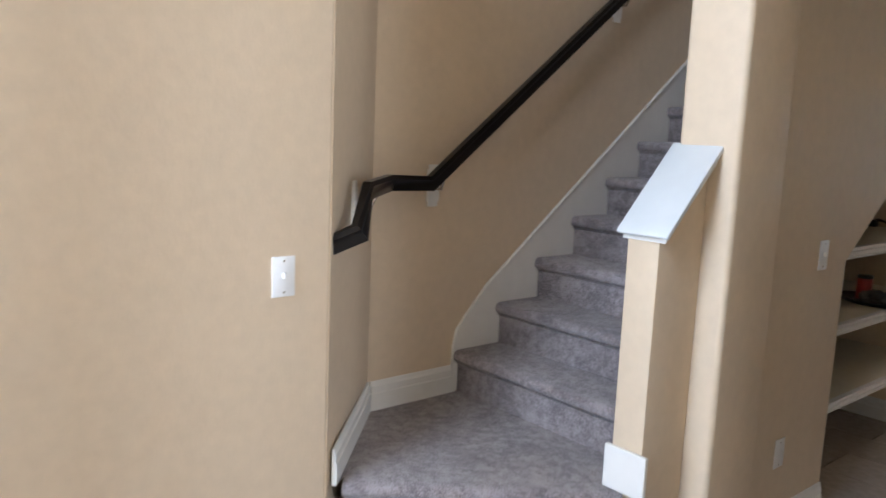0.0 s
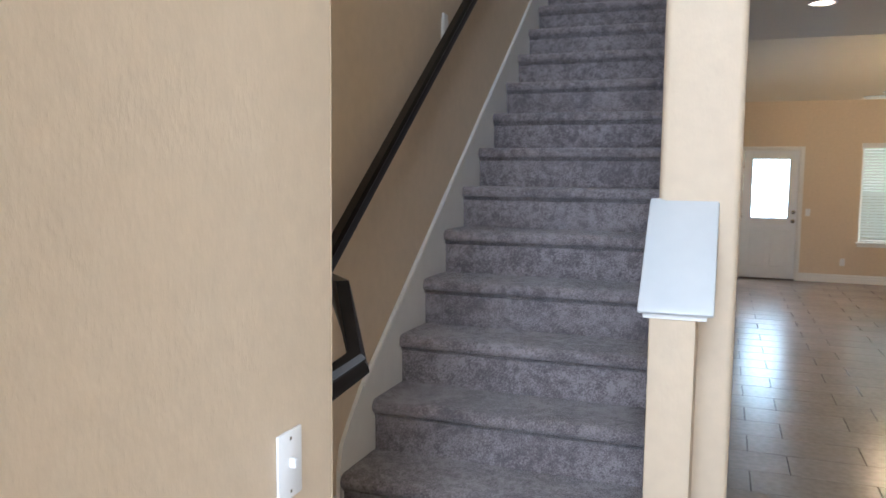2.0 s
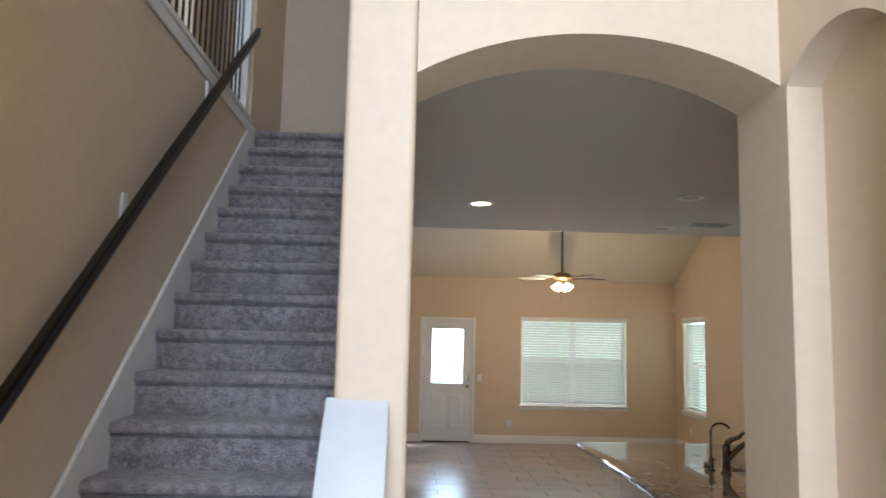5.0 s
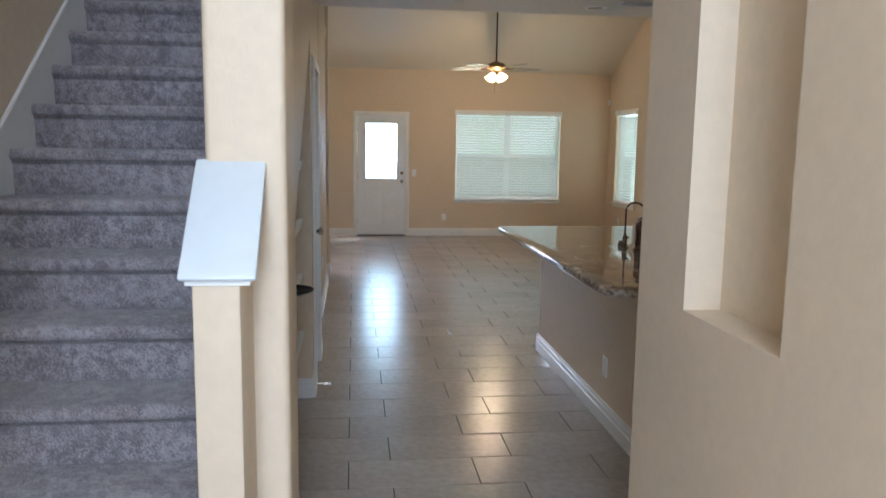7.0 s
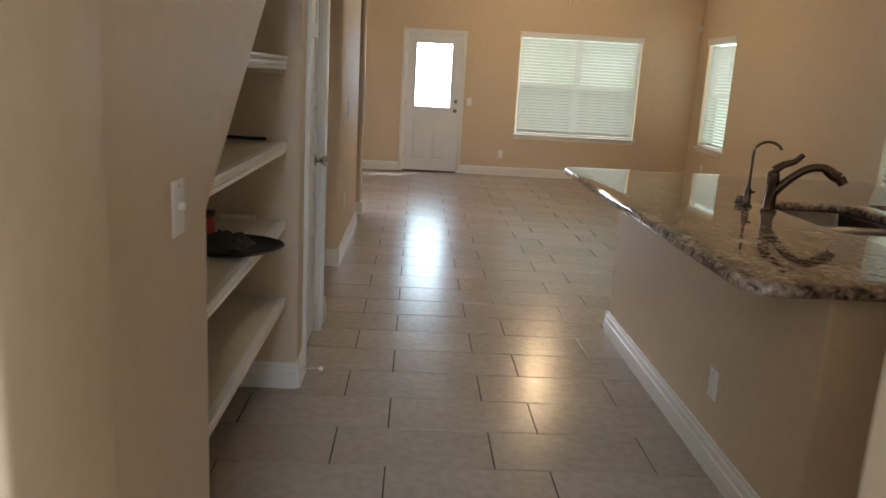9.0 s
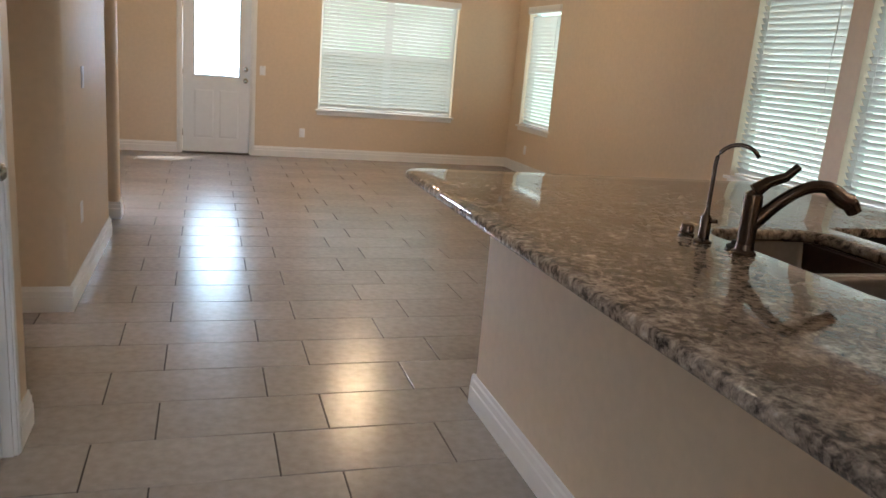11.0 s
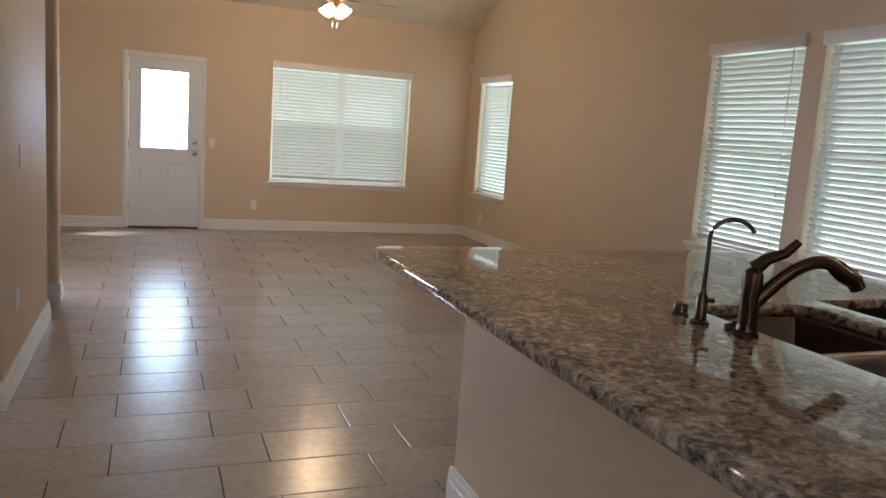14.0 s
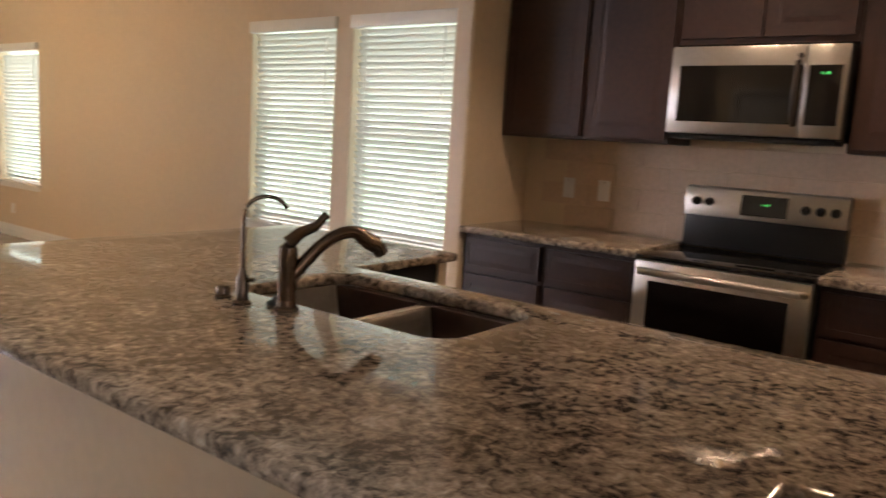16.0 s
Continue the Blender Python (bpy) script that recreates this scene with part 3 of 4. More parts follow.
part("rail", rail_bar([(-1.43, 1.30, 1.155), (-1.367, 1.414, 1.215), (-1.45, 1.495, 1.335), (-1.755, 1.80, 1.335), (-1.765, 2.005, 1.33), (-1.785, 3.4, zr(3.4)), (-1.785, 5.2, zr(5.2))]), M_RAIL, rail, smooth=True)


def bracket(x, y, z, nx, ny):
    c = Vector((x, y, z))
    n = Vector((nx, ny, 0))
    w = c - n * 0.075 + Vector((0, 0, -0.075))
    part("bracket", tube([w, w + n * 0.055, c + Vector((0, 0, -0.03))], 0.007, 8), M_NICKEL, rail, "small metal bracket", True)
    side = Vector((-ny, nx, 0))
    bm = bmesh.new()
    bmesh.ops.create_cube(bm, size=1)
    bmesh.ops.bevel(bm, geom=list(bm.edges), offset=0.12, segments=2, affect="EDGES")
    mat = Matrix(((n.x * 0.016, side.x * 0.06, 0, w.x - n.x * -0.004), (n.y * 0.016, side.y * 0.06, 0, w.y + n.y * 0.004), (0, 0, 0.17, w.z + 0.01), (0, 0, 0, 1)))
    bm.transform(mat)
    part("mounting_block", bm, M_TRIM, rail, "white mounting block", True)


bracket(-1.545, 1.59, 1.335, 0.69, 0.72)
for yb in (2.09, 3.2, 4.3):
    bracket(-1.785, yb, zr(yb), 1, 0)


# ---------------------------------------------------------------- windows with blinds
def window(name, axis, wall, u0, u1, z0, z1, wide, label):
    """A framed window in its opening, with stool, valance and slatted blind. axis is the wall's thickness axis."""
    f = AX[axis]
    out = wall + 0.16

    def bx(a0, a1, p0, p1, w0, w1, bevel=0.0):
        p, q = f(a0, p0, w0), f(a1, p1, w1)
        return boxes((*p, *q), bevel=bevel)

    w = tagged(new(name), label, "window", kind="structure")
    fr = 0.045
    fa, fb = out - 0.07, out - 0.02
    bm = bmesh.new()
    for a in ((u0, u0 + fr, z0, z1), (u1 - fr, u1, z0, z1), (u0 + fr, u1 - fr, z0, z0 + fr), (u0 + fr, u1 - fr, z1 - fr, z1), (u0 + fr, u1 - fr, (z0 + z1) / 2 - 0.02, (z0 + z1) / 2 + 0.02)):
        p, q = f(fa, a[0], a[2]), f(fb, a[1], a[3])
        bmesh.ops.create_cube(bm, size=1, matrix=Matrix.LocRotScale([(p[i] + q[i]) / 2 for i in range(3)], None, [abs(p[i] - q[i]) for i in range(3)]))
    if wide:
        mid = (u0 + u1) / 2
        p, q = f(fa - 0.004, mid - 0.045, z0 + 0.002), f(fb + 0.004, mid + 0.045, z1 - 0.002)
        bmesh.ops.create_cube(bm, size=1, matrix=Matrix.LocRotScale([(p[i] + q[i]) / 2 for i in range(3)], None, [abs(p[i] - q[i]) for i in range(3)]))
    part("window_frame", bm, M_TRIM, w)
    g = part("pane", bx(out - 0.05, out - 0.044, u0 + fr, u1 - fr, z0 + fr, z1 - fr), M_GLASS, w, "clear glass pane")
    g.visible_shadow = False
    part("window_sill", bx(wall - 0.045, wall + 0.09, u0 - 0.03, u1 + 0.03, z0 - 0.022, z0 + 0.003, 0.005), M_TRIM, w, "white window stool", True)
    part("apron", bx(wall - 0.014, wall - 0.001, u0 - 0.01, u1 + 0.01, z0 - 0.07, z0 - 0.023, 0.003), M_TRIM, w)
    blind = thing("window_blind", "white slatted blind lowered over the window", "blind", group="window blinds")
    part("valance", bx(wall - 0.03, wall + 0.05, u0 - 0.012, u1 + 0.012, z1 - 0.055, z1 + 0.032, 0.005), M_TRIM, blind, "white valance", True)
    part("bottom_rail", bx(wall + 0.02, wall + 0.062, u0 + 0.03, u1 - 0.03, z0 + 0.012, z0 + 0.03, 0.004), M_PLATE, blind, smooth=True)
    n = int((z1 - 0.06 - z0 - 0.035) / 0.0445)
    # one slightly crowned slat, tilted
    tilt = radians(-50)
    bm = bmesh.new()
    cols = []
    for i in range(5):
        s = (i / 4 - 0.5) * 0.05
        crown = 0.0025 * (1 - (2 * i / 4 - 1) ** 2)
        a = s * math.cos(tilt) + crown * math.sin(tilt)
        z = s * math.sin(tilt) + crown * math.cos(tilt)
        cols.append([bm.verts.new(f(a, u, z + dz)) for u in (u0 + 0.03, u1 - 0.03) for dz in (0.0, 0.0022)])
    for a, b in zip(cols, cols[1:]):
        for p, q in ((0, 2), (2, 3), (3, 1), (1, 0)):
            bm.faces.new((a[p], a[q], b[q], b[p]))
    for c in (cols[0], cols[-1]):
        bm.faces.new((c[0], c[2], c[3], c[1]))
    first = part("slat", bm, M_SLAT, blind)
    for i in range(n):
        o = first if i == 0 else first.copy()
        if i:
            scene.collection.objects.link(o)
        o.location = f(wall + 0.04, 0, z0 + 0.055 + i * 0.0445)
    count = 4 if wide else 2
    for i in range(count):
        u = u0 + (u1 - u0) * (0.12 + 0.76 * i / (count - 1))
        part("ladder_cord", bx(wall + 0.0125, wall + 0.0145, u - 0.0025, u + 0.0025, z0 + 0.03, z1 - 0.05), M_SLAT, blind)
    part("tilt_wand", tube([f(wall + 0.005, u0 + 0.1, z1 - 0.06), f(wall - 0.002, u0 + 0.1, z1 - 0.55)], 0.004, 6), M_PLATE, blind)


window("window_1", "y", FY, *WIN, True, "wide double window behind a white blind")
for nm, a, b, c, d in SIDE:
    window(nm, "x", KX, a, b, c, d, False, "single-hung window behind a white blind")


# ---------------------------------------------------------------- doors
def panel_door(axis, a, b, u0, u1, z0, z1, panels, holes=()):
    """A door leaf from a to b, with recessed panels that have raised fields on the a side."""
    depth = (b - a) * 0.22
    bm = holed(axis, a, a + depth, u0, u1, z0, z1, list(panels) + list(holes))
    core = holed(axis, a + depth, b, u0, u1, z0, z1, list(holes))
    tmp = bpy.data.meshes.new("core")
    core.to_mesh(tmp)
    core.free()
    bm.from_mesh(tmp)
    f = AX[axis]
    for p0, p1, w0, w1 in panels:
        g = 0.028
        outer = [(p0 + 0.006, w0 + 0.006), (p1 - 0.006, w0 + 0.006), (p1 - 0.006, w1 - 0.006), (p0 + 0.006, w1 - 0.006)]
        inner = [(p0 + g, w0 + g), (p1 - g, w0 + g), (p1 - g, w1 - g), (p0 + g, w1 - g)]
        lo = [bm.verts.new(f(a + depth - 0.0004 * (1 if b > a else -1), *c)) for c in outer]
        hi = [bm.verts.new(f(a + depth * 0.25, *c)) for c in inner]
        bm.faces.new(hi)
        for i in range(4):
            k = (i + 1) % 4
            bm.faces.new((lo[i], lo[k], hi[k], hi[i]))
    return bm


def casing(parent, axis, a, b, u0, u1, z1, width=0.06):
    f = AX[axis]
    out = []
    for p0, p1, w0, w1 in ((u0 - width, u0, 0, z1 + width), (u1, u1 + width, 0, z1 + width), (u0, u1, z1, z1 + width)):
        for e, (i, k) in enumerate(((0.0, 0.0), (0.012, 0.35))):
            p, q = f(a, p0 + e * 0.012, w0), f(b + (a - b) * (0.0 if e == 0 else -0.35), p1 - e * 0.012, w1 - e * 0.004)
            out.append((*p, *q))
    return part("casing", boxes(*out, bevel=0.003), M_TRIM, parent, "white moulded casing", True)


def knob(parent, c, d, axis, mat=M_NICKEL, r=0.027, name="door_knob"):
    prof = [(0.031, 0), (0.031, 0.006), (0.014, 0.010), (0.011, 0.030), (0.018, 0.036), (r, 0.048), (r, 0.058), (0.018, 0.068), (0.0, 0.071)]
    part(name, lathe([(p, h * d) for p, h in prof], c, 20, axis), mat, parent, "satin nickel knob", True)


ed = tagged(new("door_1"), "white half-glazed back door with nickel knob, closed", "door", kind="structure")
X0, X1 = -0.425, 0.38
gl = (-0.29, 0.245, 0.965, 1.90)
lites = [(-0.30, -0.045, 0.19, 0.80), (0.005, 0.255, 0.19, 0.80)]
part("leaf", panel_door("y", FY + 0.03, FY + 0.074, X0, X1, 0.018, 2.03, lites, [gl]), M_DOOR, ed)
part("glazing_bead", boxes((gl[0] - 0.025, FY + 0.018, gl[2] - 0.025, gl[0] + 0.006, FY + 0.032, gl[3] + 0.025), (gl[1] - 0.006, FY + 0.018, gl[2] - 0.025, gl[1] + 0.025, FY + 0.032, gl[3] + 0.025), (gl[0], FY + 0.019, gl[2] - 0.025, gl[1], FY + 0.031, gl[2] + 0.006), (gl[0], FY + 0.019, gl[3] - 0.006, gl[1], FY + 0.031, gl[3] + 0.025), bevel=0.003), M_DOOR, ed, smooth=True)
g = part("pane", boxes((gl[0], FY + 0.05, gl[2], gl[1], FY + 0.056, gl[3])), M_GLASS, ed, "clear glass pane")
g.visible_shadow = False
part("jamb", boxes((-0.435, FY, 0, X0 - 0.003, FY + 0.15, 2.035), (X1 + 0.003, FY, 0, 0.389, FY + 0.15, 2.035), (X0, FY, 2.031, X1, FY + 0.15, 2.036)), M_TRIM, ed)
casing(ed, "y", FY, FY - 0.014, -0.435, 0.389, 2.035)
part("threshold", boxes((-0.43, FY - 0.03, 0.0, 0.385, FY + 0.15, 0.017), bevel=0.004), M_DARKGAP, ed, "dark bronze threshold")
knob(ed, (0.325, FY + 0.03, 0.93), -1, "y")
part("deadbolt", lathe([(0.03, 0), (0.03, -0.012), (0.012, -0.014), (0.012, -0.026), (0.0, -0.028)], (0.325, FY + 0.03, 1.07), 18, "y"), M_NICKEL, ed, smooth=True)
for hz in (0.25, 1.0, 1.8):
    part("hinge", tube([(X0 - 0.004, FY + 0.026, hz - 0.045), (X0 - 0.004, FY + 0.026, hz + 0.045)], 0.007, 8), M_NICKEL, ed)

cd = tagged(new("door_2"), "white panelled closet door with nickel knob, closed", "door", kind="structure")
rows = [(5.115, 5.515, 0.30 + 0.335 * i, 0.565 + 0.335 * i) for i in range(5)]
part("leaf", panel_door("x", LX - 0.03, LX - 0.065, 5.031, 5.599, 0.014, 2.018, rows), M_DOOR, cd)
part("jamb", boxes((LX - 0.13, 5.02, 0, LX, 5.027, 2.03), (LX - 0.13, 5.603, 0, LX, 5.61, 2.03), (LX - 0.13, 5.027, 2.023, LX, 5.603, 2.03)), M_TRIM, cd)
casing(cd, "x", LX, LX + 0.014, 5.02, 5.61, 2.03)
knob(cd, (LX - 0.03, 5.545, 0.955), 1, "x")
for hz in (0.40, 1.10, 1.80):
    part("hinge", boxes((LX - 0.03, 5.0265, hz - 0.05, LX - 0.004, 5.034, hz + 0.05), bevel=0.003), M_IRON, cd, "dark bronze hinge")
part("door_stop", tube([(LX + 0.016, 4.93, 0.05), (LX + 0.09, 4.93, 0.05)], 0.006, 8), M_NICKEL, cd, "small spring door stop", True)
part("stop_tip", lathe([(0.009, 0), (0.009, 0.012), (0.005, 0.016)], (LX + 0.09, 4.93, 0.05), 12, "x"), M_PLATE, cd, "white rubber tip", True)

# ---------------------------------------------------------------- shelf recess under the stairs
struct("wall_recess", prism([[(3.24, 0), (3.36, 0), (3.36, 1.12), (4.82, slant(4.82) + 0.04), (4.82, 0), (4.9, 0), (4.9, slant(4.82) + 0.14), (4.82, slant(4.82) + 0.14), (3.24, 1.16)]], "x", -1.70, LX - 0.13), M_WALL, "beige lining of the shelf recess", "wall")
struct("wall_recess_back", prism([[(3.24, 0), (4.9, 0), (4.9, slant(4.82) + 0.1), (4.82, slant(4.82) + 0.1), (3.24, 1.13)]], "x", -1.82, -1.70), M_WALL, "beige back of the shelf recess", "wall")
for sz in (0.432, 0.782, 1.116, 1.46):
    y0 = max(3.37, 3.36 + (sz + 0.03 - 1.079) / 0.75)
    sh = thing("wall_shelf", "cream painted shelf with moulded edge in the recess", "shelf", group="recess shelves")
    part("board", boxes((-1.70, y0, sz - 0.03, -0.815, 4.818, sz - 0.006), bevel=0.002), M_SHELF, sh)
    prof = [(-0.815, sz - 0.052), (-0.800, sz - 0.052), (-0.794, sz - 0.046), (-0.800, sz - 0.038), (-0.792, sz - 0.030), (-0.792, sz - 0.022), (-0.798, sz - 0.016), (-0.790, sz - 0.010), (-0.790, sz), (-0.815, sz)]
    part("edge_moulding", prism([prof], "y", y0 - (0.0 if sz < 1.0 else 0.04), 4.817), M_TRIM, sh, "white moulded shelf edge")
    part("cleat", boxes((-1.68, 4.80, sz - 0.07, -0.82, 4.817, sz - 0.031), bevel=0.002), M_SHELF, sh)
# things on the shelves
ty = thing("tray", "black oval tray sticking out over the shelf edge", "tray", (-0.86, 4.18, 0.776))
ty.location = (0, 0, 0)
bm = lathe([(0.0, 0.006), (0.15, 0.006), (0.19, 0.02), (0.205, 0.03), (0.20, 0.034), (0.185, 0.024), (0.15, 0.012), (0.0, 0.011)], (0, 0, 0), 36)
bm.transform(Matrix.Translation((-0.90, 4.2, 0.772)) @ Matrix.Diagonal((1.0, 0.75, 1, 1)))
part("dish", bm, M_BLACK, ty, smooth=True)
cn = thing("tin", "small red tin with a dark lid on the tray", "tin")
part("body", lathe([(0.034, 0), (0.036, 0.004), (0.036, 0.10), (0.033, 0.105)], (-0.985, 4.25, 0.784), 22), M_RED, cn, smooth=True)
part("lid", lathe([(0.037, 0), (0.037, 0.014), (0.030, 0.018)], (-0.985, 4.25, 0.889), 22), M_BLACK, cn, smooth=True)
cl = thing("cloth", "crumpled grey cloth lying on the tray", "cloth")
bm = bmesh.new()
bmesh.ops.create_icosphere(bm, subdivisions=4, radius=1)
for v in bm.verts:
    n = noise.fractal(v.co * 2.3, 0.8, 2.0, 4)
    v.co = Vector((v.co.x * 0.09 * (1 + 0.25 * n), v.co.y * 0.07 * (1 + 0.25 * n), max(-0.005, v.co.z * 0.05 * (1 + 0.7 * n))))
    v.co += Vector((-0.90, 4.2, 0.787))
part("fold", bm, M_GREY, cl, smooth=True)
cb = thing("cable", "black cable lying on the shelf", "cable")
part("cord", tube([(-1.16 + i * 0.026, 4.775 + 0.008 * math.sin(i * 1.3), 1.1225 + 0.006 * max(0, 5 - i)) for i in range(12)], 0.0075, 6), M_BLACK, cb, smooth=True)
part("plug", boxes((-1.20, 4.74, 1.1105, -1.15, 4.80, 1.15), bevel=0.006), M_BLACK, cb, smooth=True)
bl = thing("wood_offcut", "pale wooden offcut lying at the back of the shelf", "offcut")
part("block", boxes((-1.07, 4.765, 0.777, -0.92, 4.80, 0.797), bevel=0.003), M_SHELF, bl)

# ---------------------------------------------------------------- island
CT, CB = 0.92, 0.882
isl = thing("island", "beige plastered kitchen island with white baseboard", "kitchen island")
part("knee_wall", bullnose(boxes((0.93, 3.57, 0, 1.13, 5.80, CB - 0.001)), 0.012), M_WALL, isl, smooth=True)
part("end_wall", boxes((1.13, 3.57, 0, 1.80, 3.66, CB - 0.001)), M_WALL, isl)
part("end_wall", bullnose(boxes((1.30, 3.20, 0, 1.80, 3.568, CB - 0.001)), 0.01), M_WALL, isl, smooth=True)
part("back_wall", boxes((1.13, 5.70, 0, 2.55, 5.80, CB - 0.001)), M_WALL, isl)
part("cabinet_front", boxes((1.80, 3.20, 0.1, 1.90, 5.2, CB - 0.002)), M_CAB, isl, "dark stained cabinet fronts")
# plain black panel that fills the front below the counter's arm
part("arm_front", boxes((1.90, 5.2, 0.1, 2.49, 5.24, CB - 0.002), bevel=0.004), M_BLACK, isl, "plain black panel under the counter arm")
part("end_panel", boxes((2.50, 5.2, 0, 2.56, 5.70, CB - 0.002), bevel=0.003), M_WALL, isl)
bs = []
for x0, y0, x1, y1, nx, ny in ((0.93, 3.555, 0.93, 5.815, -1, 0), (0.915, 3.57, 1.298, 3.57, 0, -1), (0.915, 5.80, 2.55, 5.80, 0, 1)):
    o = baseboard(x0, y0, x1, y1, nx, ny)
    del o["kind"], o["category"], o["label"]
    o.parent = isl
    bs.append(o)
top = thing("countertop", "polished brown speckled granite countertop with rounded corners", "countertop")


def slab(z0, z1, xs, ys, solid, cut, r=0.012, fillet={}):
    """A stone slab from cells of a plan: cut rounds an outer corner of a cell away, fillet keeps only a rounded inner corner of it."""
    bm = bmesh.new()
    for i in range(len(xs) - 1):
        for k in range(len(ys) - 1):
            if not solid((xs[i] + xs[i + 1]) / 2, (ys[k] + ys[k + 1]) / 2) and (i, k) not in fillet:
                continue
            a, b, c, d = xs[i], xs[i + 1], ys[k], ys[k + 1]
            ps = [(a, c), (b, c), (b, d), (a, d)]
            if (i, k) in cut or (i, k) in fillet:
                q = cut[(i, k)] if (i, k) in cut else fillet[(i, k)]
                cx, cy = ps[(q + 2) % 4]
                sx, sy = ps[q][0] - cx, ps[q][1] - cy
                arcp = [(cx + sx * math.cos(t), cy + sy * math.sin(t)) for t in [math.pi / 2 * n / 6 for n in range(7)]]
                ps = [(cx, cy), *arcp] if (i, k) in cut else [ps[q], *arcp]
            bm.faces.new([bm.verts.new((x, y, z1)) for x, y in ps])
    bmesh.ops.remove_doubles(bm, verts=bm.verts, dist=0.0005)
    inner = [(i, k, (i + (q in (1, 2)), k + (q in (2, 3)))) for (i, k), q in fillet.items()]
    seams = []
    for i, k, (a, b) in inner:
        for e in bm.edges:
            ends = [(v.co.x, v.co.y) for v in e.verts]
            near = [p for p in ends if abs(p[0] - xs[a]) + abs(p[1] - ys[b]) < 0.001]
            inside = all(xs[i] - 0.001 < x < xs[i + 1] + 0.001 and ys[k] - 0.001 < y < ys[k + 1] + 0.001 for x, y in ends)
            if near and inside and len(e.link_faces) == 2:
                seams.append(e)
    if seams:
        bmesh.ops.dissolve_edges(bm, edges=seams, use_verts=False)
    ext = bmesh.ops.extrude_face_region(bm, geom=list(bm.faces))
    for v in [g for g in ext["geom"] if isinstance(g, bmesh.types.BMVert)]:
        v.co.z = z0
    bmesh.ops.recalc_face_normals(bm, faces=bm.faces)
    es = [e for e in bm.edges if len(e.link_faces) == 2 and e.calc_face_angle(0) > 1.2 and abs(e.verts[0].co.z - e.verts[1].co.z) < 0.001]
    bmesh.ops.bevel(bm, geom=es, offset=r, segments=3, affect="EDGES", profile=0.5)
    return bm


SX0, SX1, SY0, SY1 = 1.385, 1.835, 4.335, 5.11
xs = [0.66, 0.765, 1.15, SX0, SX0 + 0.085, SX1 - 0.085, SX1, 1.96, 2.52, 2.59]
ys = [3.12, 3.51, 3.61, SY0, SY0 + 0.085, SY1 - 0.085, SY1, 5.17, 6.13, 6.23]
solid = lambda x, y: (x < 1.96 or y > 5.17) and (y > 3.51 or x > 1.15) and not (SX0 < x < SX1 and SY0 < y < SY1)
part("slab", slab(CB, CT, xs, ys, solid, {(0, 1): 0, (0, 8): 3}, fillet={(3, 3): 0, (5, 3): 1, (5, 5): 2, (3, 5): 3}), M_GRANITE, top, smooth=True)
# double bowl sink under the cutout
sk = thing("sink", "double bowl stainless undermount sink", "sink")


def bowl(x0, x1, y0, y1, ztop, zbot):
    bm = bmesh.new()
    rings = []
    for z, ins, rad in ((ztop, 0.0, 0.07), (zbot + 0.05, 0.012, 0.075), (zbot + 0.012, 0.03, 0.08), (zbot, 0.06, 0.08)):
        ring = []
        for cx, cy, a0 in ((x1 - ins - rad, y1 - ins - rad, 0), (x0 + ins + rad, y1 - ins - rad, 90), (x0 + ins + rad, y0 + ins + rad, 180), (x1 - ins - rad, y0 + ins + rad, 270)):
            for i in range(6):
                a = radians(a0 + 18 * i)
                ring.append(bm.verts.new((cx + rad * math.cos(a), cy + rad * math.sin(a), z)))
        rings.append(ring)
    for a, b in zip(rings, rings[1:]):
        for i in range(len(a)):
            k = (i + 1) % len(a)
            bm.faces.new((a[i], a[k], b[k], b[i]))
    bm.faces.new(rings[-1])
    bmesh.ops.solidify(bm, geom=list(bm.faces), thickness=0.0015)
    return bm


part("bowl", bowl(SX0 - 0.005, SX1 + 0.005, 4.735, SY1 + 0.005, CB - 0.001, 0.70), M_SINK, sk, smooth=True)
part("bowl", bowl(SX0 - 0.005, SX1 + 0.005, SY0 - 0.005, 4.705, CB - 0.001, 0.70), M_SINK, sk, smooth=True)
part("divider", boxes((SX0 - 0.004, 4.702, 0.84, SX1 + 0.004, 4.738, CB - 0.004), bevel=0.006), M_SINK, sk, smooth=True)
for yy in (4.92, 4.52):
    part("drain", lathe([(0.042, 0), (0.042, 0.004), (0.03, 0.002), (0.0, 0.001)], (1.6, yy, 0.7015), 20), M_NICKEL, sk, smooth=True)
# main faucet
fa = thing("faucet", "brushed bronze kitchen faucet with lever handle", "faucet")
FX, FYY = 1.305, 4.80
part("base", lathe([(0.034, 0), (0.034, 0.008), (0.027, 0.014), (0.025, 0.03)], (FX, FYY, CT), 22), M_BRONZE, fa, smooth=True)
part("body", lathe([(0.025, 0), (0.024, 0.10), (0.027, 0.125), (0.025, 0.15), (0.012, 0.162), (0, 0.164)], (FX, FYY, CT + 0.02), 22), M_BRONZE, fa, smooth=True)
sp = []
for i in range(13):
    t = i / 12
    sp.append((FX + 0.235 * t, FYY - 0.10 * t, CT + 0.075 + 0.135 * math.sin(min(1.0, t * 1.1) * math.pi * 0.66) - 0.02 * max(0, t - 0.75) / 0.25))
part("spout", tube(sp, 0.02, 14, radii=[0.021 - 0.004 * math.sin(math.pi * i / 12) + (0.004 if i > 9 else 0) for i in range(13)]), M_BRONZE, fa, smooth=True)
part("spray_head", tube([sp[-1], Vector(sp[-1]) + Vector((0.016, -0.007, -0.026))], 0.022, 14, radii=[0.022, 0.02]), M_BRONZE, fa, smooth=True)
